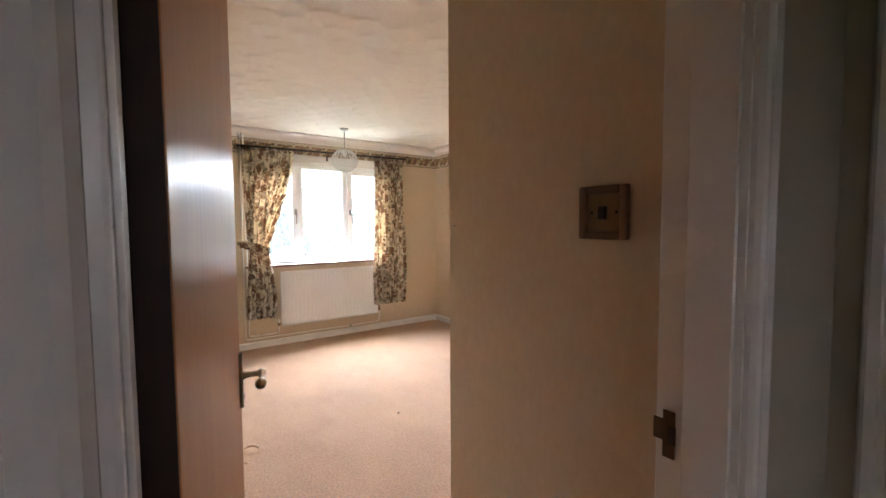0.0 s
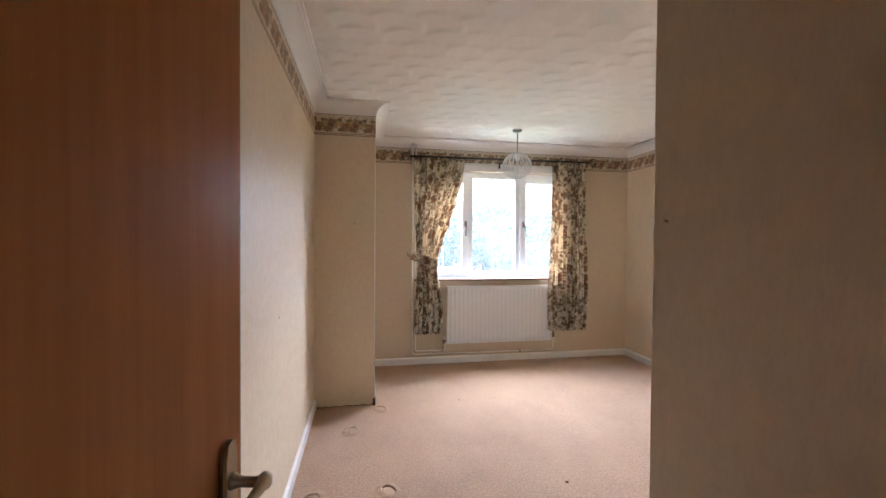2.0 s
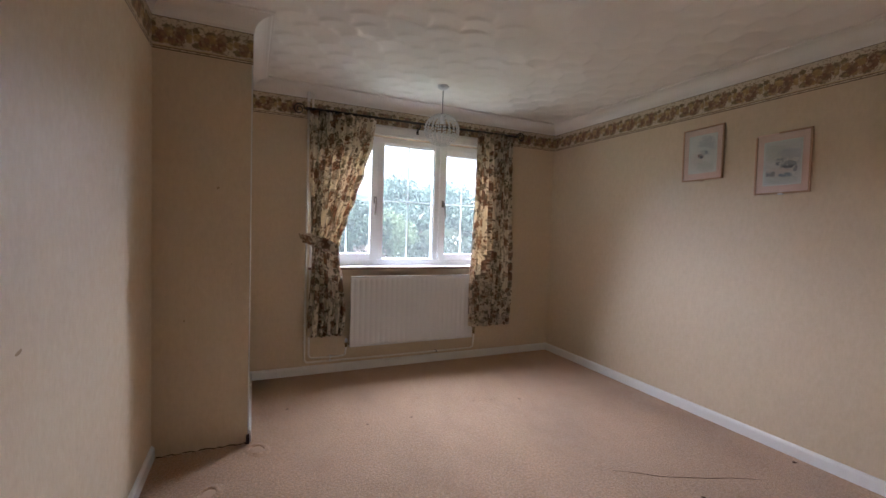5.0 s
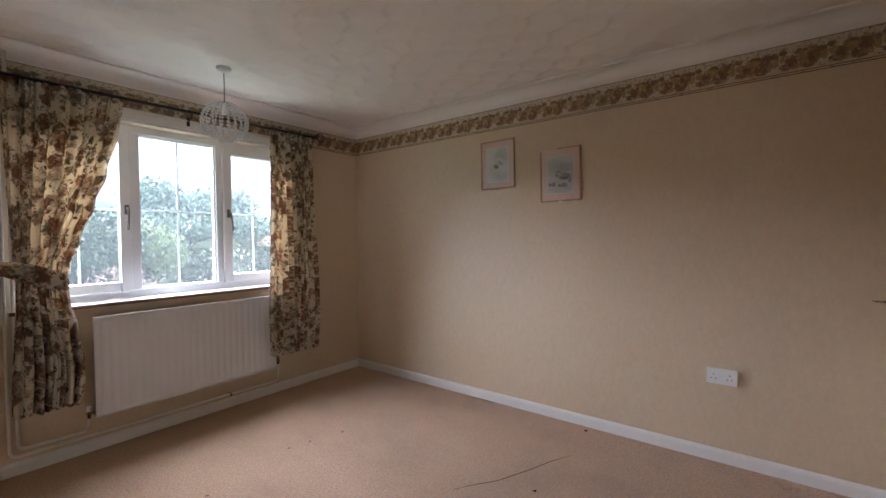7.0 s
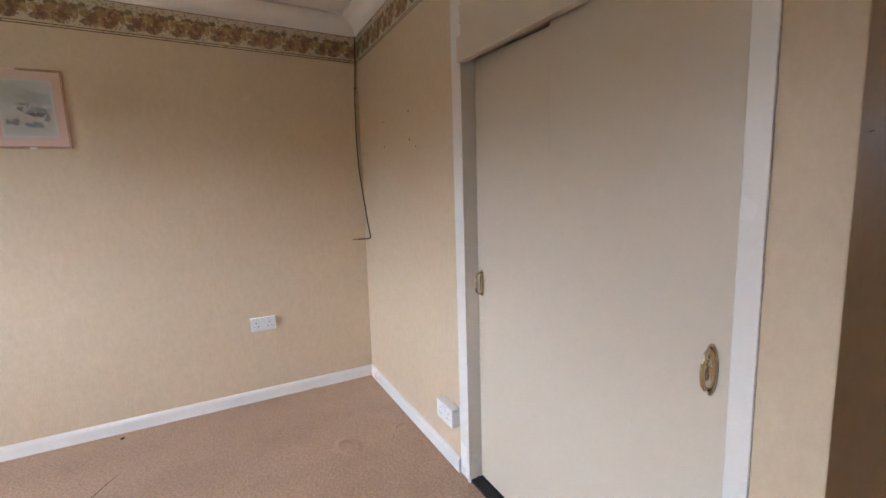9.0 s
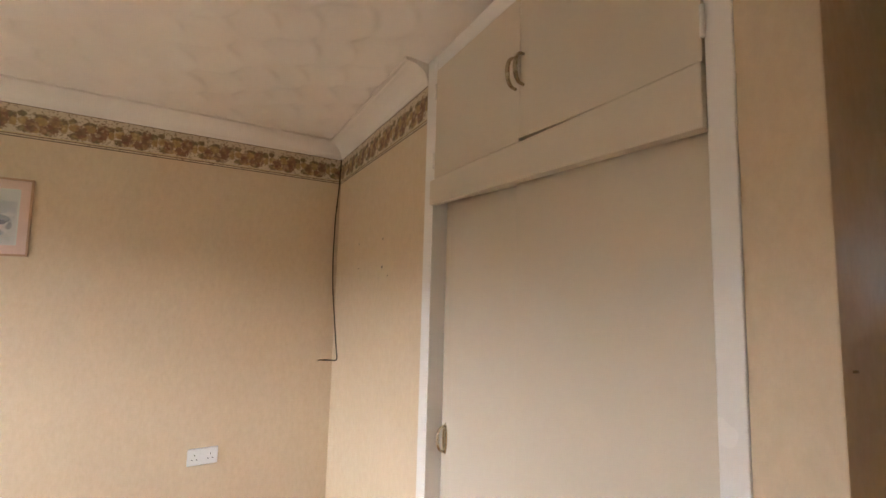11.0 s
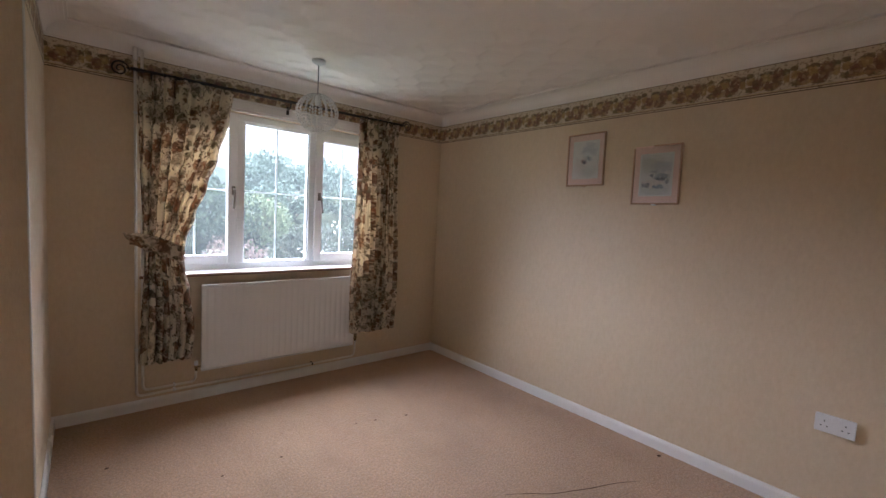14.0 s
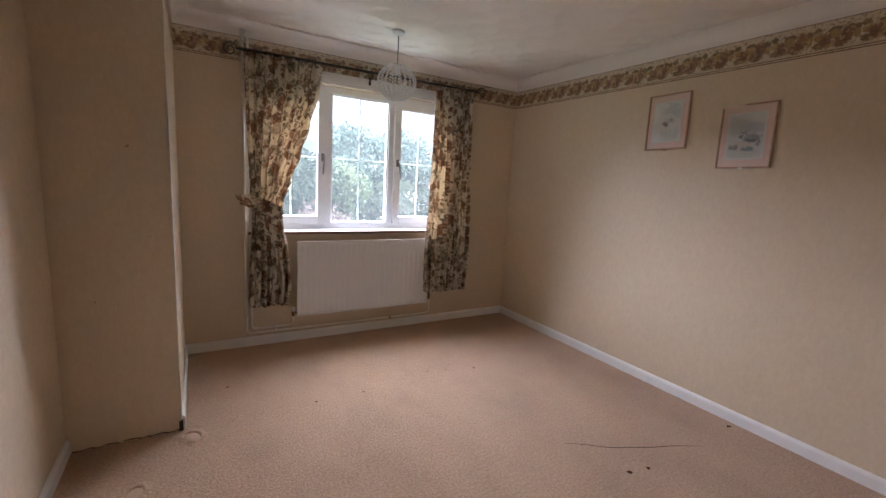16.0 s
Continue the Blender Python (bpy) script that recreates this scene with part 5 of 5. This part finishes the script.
# ---- marks in the carpet ----
floor = bpy.data.objects["floor"]
rng = random.Random(5)
for x, y, r, h in ((1.160, 4.860, 0.040, 0.006), (0.950, 4.520, 0.038, 0.006), (1.160, 3.772, 0.040, 0.007), (0.770, 3.766, 0.042, 0.006), (1.067, 3.633, 0.040, 0.005), (3.226, 2.636, 0.042, 0.007), (3.244, 2.33, 0.034, 0.005), (3.94, 2.64, 0.03, 0.005)):
    n = 18
    ph = rng.uniform(0, 6)
    wob = [1 + 0.18 * math.sin(2 * math.pi * k / n * 2 + ph) + rng.uniform(-0.07, 0.07) for k in range(n)]
    def ring_mesh(steps, close):
        bm = bmesh.new()
        rings = [[bm.verts.new((x + r * rr * wob[k] * math.cos(2 * math.pi * k / n), y + r * rr * wob[k] * math.sin(2 * math.pi * k / n), z)) for k in range(n)] for rr, z in steps]
        for r0, r1 in zip(rings, rings[1:]):
            for k in range(n):
                bm.faces.new((r0[k], r0[(k + 1) % n], r1[(k + 1) % n], r1[k])).smooth = True
        if close:
            bm.faces.new(rings[-1])
        return bm

    part("furniture_dent", ring_mesh(((2.1, -0.001), (1.6, h * 0.5), (1.22, h * 1.5), (1.08, h * 1.7), (0.98, h * 1.1), (0.92, 0.0012)), False), CARPET, floor, "raised pile round a furniture foot's dent")
    part("furniture_dent", ring_mesh(((0.94, 0.0005), (0.88, 0.0022), (0.4, 0.0032), (0.1, 0.0032)), True), DENT, floor, "pale pile crushed by a furniture foot")
for x, y, r in ((2.115, 3.695, 0.014), (3.004, 3.674, 0.016), (3.118, 3.651, 0.014), (2.10, 4.95, 0.012), (2.96, 4.96, 0.012), (3.93, 3.671, 0.016), (1.80, 4.95, 0.010), (2.62, 5.05, 0.010), (2.75, 5.02, 0.010), (1.35, 5.35, 0.012)):
    bm = bmesh.new()
    n = 9
    vs = [bm.verts.new((x + r * rng.uniform(0.6, 1.2) * math.cos(2 * math.pi * k / n), y + r * rng.uniform(0.5, 0.9) * math.sin(2 * math.pi * k / n), 0.0006)) for k in range(n)]
    top = bm.verts.new((x, y, 0.0018))
    for k in range(n):
        bm.faces.new((vs[k], vs[(k + 1) % n], top))
    part("speck", bm, DENT_DARK, floor, "small dark burn in the carpet")
crease = [(2.88, 3.99, 0.0), (2.98, 3.93, 0.001), (3.08, 3.85, 0.0015), (3.16, 3.815, 0.0015), (3.30, 3.75, 0.0015), (3.44, 3.70, 0.001), (3.56, 3.635, 0.0)]
bm = bm_tube(bmesh.new(), [(p.x, p.y, p.z - 0.0016) for p in rounded(crease, 0.05, 4)], 0.0022, 6)
part("seam", bm, DENT_DARK, floor, "dark open carpet seam")
# ragged carpet edge and the dark gap under the boxed-out corner
bm = bmesh.new()
n = 24
lo = [bm.verts.new((XL + 0.02 + (XC - XL - 0.02) * k / n, YC + 0.001, 0.0005)) for k in range(n + 1)]
hi = [bm.verts.new((XL + 0.02 + (XC - XL - 0.02) * k / n, YC - 0.0015, 0.004 + 0.010 * rng.random())) for k in range(n + 1)]
for k in range(n):
    bm.faces.new((lo[k], lo[k + 1], hi[k + 1], hi[k]))
part("frayed_edge", bm, DENT_DARK, floor, "frayed dark edge of the carpet")
tagged(obj("corner_stop", box((XC - 0.012, YC - 0.006, 0.0), (XC + 0.006, YC + 0.02, 0.055), 0.002), DARK_EDGE), "scrap of dark timber at the corner's foot", "offcut")
tagged(obj("corner_bead", bm_tube(bmesh.new(), [(XC - 0.001, YC + 0.001, 0.06), (XC - 0.001, YC + 0.001, B0 - 0.003)], 0.004, 8), GLOSS_WHITE), "white plastic angle bead on the boxed-out corner", "corner bead")


# old scuffs on the wallpaper
SCUFF = plain("wall_scuff", (0.40, 0.29, 0.18), 0.8, vary=0.2, scale=40, spec=0.1)
rng = random.Random(17)
for host, at, turn, rx, rz in (("wall_boxing", (0.953, YC - 0.0006, 1.430), 0, 0.009, 0.007), ("wall_boxing", (0.80, YC - 0.0006, 0.72), 0, 0.004, 0.006), ("wall_boxing", (1.02, YC - 0.0006, 1.02), 0, 0.003, 0.004),
                               ("wall_left", (XL + 0.0006, 3.611, 0.946), 90, 0.020, 0.006), ("wall_left", (XL + 0.0006, 3.46, 0.80), 90, 0.005, 0.004)):
    bm = bmesh.new()
    k = 11
    ring = [bm.verts.new((rx * rng.uniform(0.6, 1.1) * math.cos(2 * math.pi * i / k), 0, rz * rng.uniform(0.6, 1.1) * math.sin(2 * math.pi * i / k) + 0.4 * rz * math.cos(2 * math.pi * i / k))) for i in range(k)]
    mid = bm.verts.new((0, -0.0006, 0))
    for i in range(k):
        bm.faces.new((ring[i], ring[(i + 1) % k], mid))
    bm.transform(Matrix.Translation(at) @ pose(0, 0, 0, 0, 0, turn))
    part("scuff", bm, SCUFF, bpy.data.objects[host], "small brown scuff on the wallpaper")


# ---- the garden outside ----
GRASS = plain("lawn_grass", (0.095, 0.125, 0.075), 0.9, vary=0.3, scale=1.3, spec=0.1)
HEDGE = leaf_material("hedge_leaf", (0.031, 0.054, 0.034), (0.058, 0.086, 0.058))
CONIFER = leaf_material("conifer_leaf", (0.026, 0.047, 0.028), (0.049, 0.075, 0.044))
LIME = leaf_material("lime_shrub_leaf", (0.083, 0.117, 0.059), (0.151, 0.190, 0.107))
# far crowns paler and bluer than near ones: distance haze put into leaf colour
FAR_HAZED = leaf_material("hazed_tree_leaf", (0.082, 0.123, 0.101), (0.120, 0.165, 0.138))
ROSE = leaf_material("rose_shrub_leaf", (0.026, 0.040, 0.026), (0.061, 0.077, 0.049))
PINK = leaf_material("dry_flower_head", (0.13, 0.085, 0.075), (0.21, 0.150, 0.130))
PETAL = leaf_material("white_petal", (0.62, 0.63, 0.58), (0.80, 0.80, 0.76))
# for solid filler cores inside the leaves; inner shade is put into this colour
CORE_SHADE = plain("core_shade", (0.040, 0.050, 0.032), 0.9, vary=0.4, scale=9, spec=0.1)
BARK = plain("bark", (0.09, 0.065, 0.045), 0.9, vary=0.3, scale=12)
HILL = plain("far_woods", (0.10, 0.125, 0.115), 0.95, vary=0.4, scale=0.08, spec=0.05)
TILE = plain("roof_tile", (0.20, 0.16, 0.145), 0.85, vary=0.25, scale=3)
GZ = -0.35
bm = bmesh.new()
bmesh.ops.create_grid(bm, x_segments=40, y_segments=40, size=600)
bm.transform(Matrix.Translation((2.4, 6.28 + 600, GZ)))
structure("ground", bm, GRASS, label="lawn that runs out to the horizon")
bm = bmesh.new()
bmesh.ops.create_grid(bm, x_segments=4, y_segments=4, size=300)
bm.transform(Matrix.Translation((2.4, -1.25 - 300, GZ)))
structure("ground_front", bm, GRASS, label="grass on the other side of the house")


def leaves(rng, centre, radii, count, size, shell=0.5):
    """Many small folded leaves through an uneven crown."""
    vs, fs = [], []
    lumps = [(rng.uniform(-0.6, 0.6), rng.uniform(-0.6, 0.6), rng.uniform(-0.6, 0.6), rng.uniform(0.35, 0.6)) for _ in range(9)]
    while len(fs) < count * 2:
        d = Vector((rng.gauss(0, 1), rng.gauss(0, 1), rng.gauss(0, 1))).normalized()
        lump = rng.choice(lumps)
        p = Vector(lump[:3]) + d * lump[3] * (shell + (1 - shell) * rng.random())
        p = Vector((centre[0] + p.x * radii[0], centre[1] + p.y * radii[1], centre[2] + p.z * radii[2]))
        if p.z < GZ + 0.02:
            continue
        q = Euler((rng.uniform(0, 6.28), rng.uniform(0, 6.28), rng.uniform(0, 6.28))).to_matrix()
        s = size * rng.uniform(0.6, 1.35)
        k = len(vs)
        for a in ((-0.5, 0, 0), (0, 0.3, 0.12), (0.5, 0, 0), (0, -0.3, 0.12)):
            vs.append(tuple(p + q @ (Vector(a) * s)))
        fs += [(k, k + 1, k + 2), (k, k + 2, k + 3)]
    return vs, fs


def plant(name, at, radii, count, size, material, label, category, stems=5, seed=1, shell=0.5, extra=None):
    rng = random.Random(seed)
    p = thing(name, at, label, category)
    base = Vector(at)
    bm = bmesh.new()
    for k in range(stems):
        a = rng.uniform(0, 6.28)
        tip = Vector((math.cos(a) * radii[0] * 0.5, math.sin(a) * radii[1] * 0.5, radii[2] * rng.uniform(1.1, 1.6)))
        mid = tip * 0.5 + Vector((rng.uniform(-0.1, 0.1), rng.uniform(-0.1, 0.1), 0.05))
        bm_tube(bm, [(tip.x * 0.1, tip.y * 0.1, -0.05), mid, tip], [0.02 * radii[2], 0.013 * radii[2], 0.004], 6)
    part("stems", bm, BARK, p)
    bm = bmesh.new()
    bmesh.ops.create_icosphere(bm, subdivisions=3, radius=1.0)
    for v in bm.verts:
        v.co *= 0.45 + 0.2 * noise.noise(v.co * 2.1 + Vector((seed, 0, 0)))
        v.co = (v.co.x * radii[0], v.co.y * radii[1], radii[2] * 0.9 + v.co.z * radii[2])
    part("inner_foliage", bm, CORE_SHADE, p)
    vs, fs = leaves(rng, (0, 0, radii[2]), radii, count, size, shell)
    vs = [v for v in vs]
    me = bpy.data.meshes.new("crown")
    me.from_pydata(vs, [], fs)
    me.materials.append(material)
    c = new("crown", me)
    c.parent = p
    if extra:
        mat, n, sz, name2 = extra
        vs, fs = leaves(rng, (0, -radii[1] * 0.15, radii[2] * 1.15), (radii[0] * 1.02, radii[1] * 1.02, radii[2]), n, sz, 0.85)
        me = bpy.data.meshes.new(name2)
        me.from_pydata(vs, [], fs)
        me.materials.append(mat)
        c = new(name2, me)
        c.parent = p
    return p


plant("conifer", (2.5, 12.4, GZ), (1.5, 1.3, 1.22), 10000, 0.10, CONIFER, "dense dark green evergreen shrub in the garden", "shrub", seed=2)
plant("conifer", (-1.2, 13.4, GZ), (2.4, 1.6, 1.3), 9000, 0.12, CONIFER, "wide dark green evergreen shrub in the garden", "shrub", seed=12)
plant("lime_shrub", (4.25, 12.7, GZ), (0.85, 0.8, 1.08), 6000, 0.085, LIME, "bright yellow-green garden shrub beside the hedge", "shrub", seed=3)
plant("rose_bush", (4.05, 9.6, GZ), (0.75, 0.6, 0.74), 5200, 0.065, ROSE, "white flowering rose bush below the window", "shrub", seed=4, extra=(PETAL, 300, 0.055, "blossom"))
plant("rose_bush", (6.6, 13.2, GZ), (1.0, 0.7, 0.72), 4200, 0.075, ROSE, "loose flowering shrub with pale blooms", "shrub", seed=6, extra=(PETAL, 120, 0.055, "blossom"))
plant("dry_flower_clump", (3.40, 10.4, GZ), (0.75, 0.5, 0.60), 3000, 0.055, PINK, "clump of faded pink flower heads", "flowers", seed=5)
plant("garden_shrub", (9.4, 13.6, GZ), (1.5, 1.1, 0.95), 6000, 0.09, ROSE, "green garden shrub along the lawn", "shrub", seed=8)
plant("garden_shrub", (5.0, 10.2, GZ), (0.55, 0.5, 0.50), 2800, 0.06, HEDGE, "low dark green shrub near the window", "shrub", seed=9)

rng = random.Random(21)
hedge = thing("hedge", (5.0, 17.5, GZ), "tall uneven green hedge across the garden", "hedge")
for k in range(9):
    x = -9 + 3.0 * k
    vs, fs = leaves(rng, (x, rng.uniform(-0.5, 0.5), 1.12 + rng.uniform(-0.1, 0.15)), (2.5, 1.2, 1.15 + rng.uniform(-0.15, 0.25)), 8000, 0.13)
    me = bpy.data.meshes.new("hedge_section")
    me.from_pydata(vs, [], fs)
    me.materials.append(HEDGE)
    c = new("hedge_section", me)
    c.parent = hedge
    bm = bmesh.new()
    bmesh.ops.create_icosphere(bm, subdivisions=3, radius=1.0)
    for v in bm.verts:
        v.co *= 0.70 + 0.22 * noise.noise(v.co * 2.3 + Vector((k, 0, 0)))
        v.co = (x + v.co.x * 1.9, v.co.y * 0.7, 1.0 + v.co.z * 0.95)
    part("twig_core", bm, CORE_SHADE, c)


def tree(at, height, spread, count, size, material, seed, label):
    rng = random.Random(seed)
    t = thing("tree", at, label, "tree", "garden trees")
    bm = bmesh.new()
    bm_tube(bm, [(0, 0, -0.1), (0.08, 0.02, height * 0.3), (0.0, 0.1, height * 0.6), (0.1, 0, height * 0.9)], [0.05 * height * 0.6, 0.035 * height * 0.6, 0.022 * height * 0.6, 0.01], 9)
    for k in range(9):
        a, z = rng.uniform(0, 6.28), height * rng.uniform(0.3, 0.7)
        r = spread * rng.uniform(0.5, 0.9)
        bm_tube(bm, [(0, 0, z), (math.cos(a) * r * 0.5, math.sin(a) * r * 0.5, z + height * 0.08), (math.cos(a) * r, math.sin(a) * r, z + height * 0.18)], [0.012 * height, 0.008 * height, 0.01], 6)
    part("trunk", bm, BARK, t)
    vs, fs = leaves(rng, (0, 0, height * 0.64), (spread, spread, height * 0.42), count, size, 0.45)
    me = bpy.data.meshes.new("crown")
    me.from_pydata(vs, [], fs)
    me.materials.append(material)
    c = new("crown", me)
    c.parent = t
    return t


tree((10.5, 29, GZ), 4.7, 2.8, 6000, 0.24, FAR_HAZED, 31, "round green tree behind the hedge")
tree((5.2, 36, GZ), 5.2, 4.2, 6000, 0.30, FAR_HAZED, 32, "broad green tree beyond the garden")
tree((-2.5, 31, GZ), 4.6, 3.4, 6000, 0.26, FAR_HAZED, 33, "green tree behind the evergreen shrubs")
tree((16.5, 33, GZ), 5.0, 3.6, 6000, 0.28, FAR_HAZED, 34, "tall green tree at the garden's edge")

# a neighbour's house, its roof above the hedge
house = thing("house", (21.5, 46, GZ), "distant bungalow with a brown tiled roof", "house")
part("wall", box((-5, -3.5, 0), (5, 3.5, 2.6)), BRICK_OUT, house)
bm = bmesh.new()
pts = [(-5.4, -4, 2.5), (5.4, -4, 2.5), (5.4, 4, 2.5), (-5.4, 4, 2.5), (-5.4, 0, 4.9), (5.4, 0, 4.9)]
vs = [bm.verts.new(p) for p in pts]
for f in ((0, 1, 5, 4), (2, 3, 4, 5), (1, 2, 5), (3, 0, 4), (3, 2, 1, 0)):
    bm.faces.new([vs[i] for i in f])
roof = part("roof", bm, TILE, house)
part("chimney", box((-2.6, -0.4, 4.3), (-1.9, 0.4, 5.7), 0.02), BRICK_OUT, roof)
for x in (-3, 0, 3):
    part("window", box((x - 0.6, -3.53, 1.0), (x + 0.6, -3.45, 2.1), 0.01), UPVC, house)

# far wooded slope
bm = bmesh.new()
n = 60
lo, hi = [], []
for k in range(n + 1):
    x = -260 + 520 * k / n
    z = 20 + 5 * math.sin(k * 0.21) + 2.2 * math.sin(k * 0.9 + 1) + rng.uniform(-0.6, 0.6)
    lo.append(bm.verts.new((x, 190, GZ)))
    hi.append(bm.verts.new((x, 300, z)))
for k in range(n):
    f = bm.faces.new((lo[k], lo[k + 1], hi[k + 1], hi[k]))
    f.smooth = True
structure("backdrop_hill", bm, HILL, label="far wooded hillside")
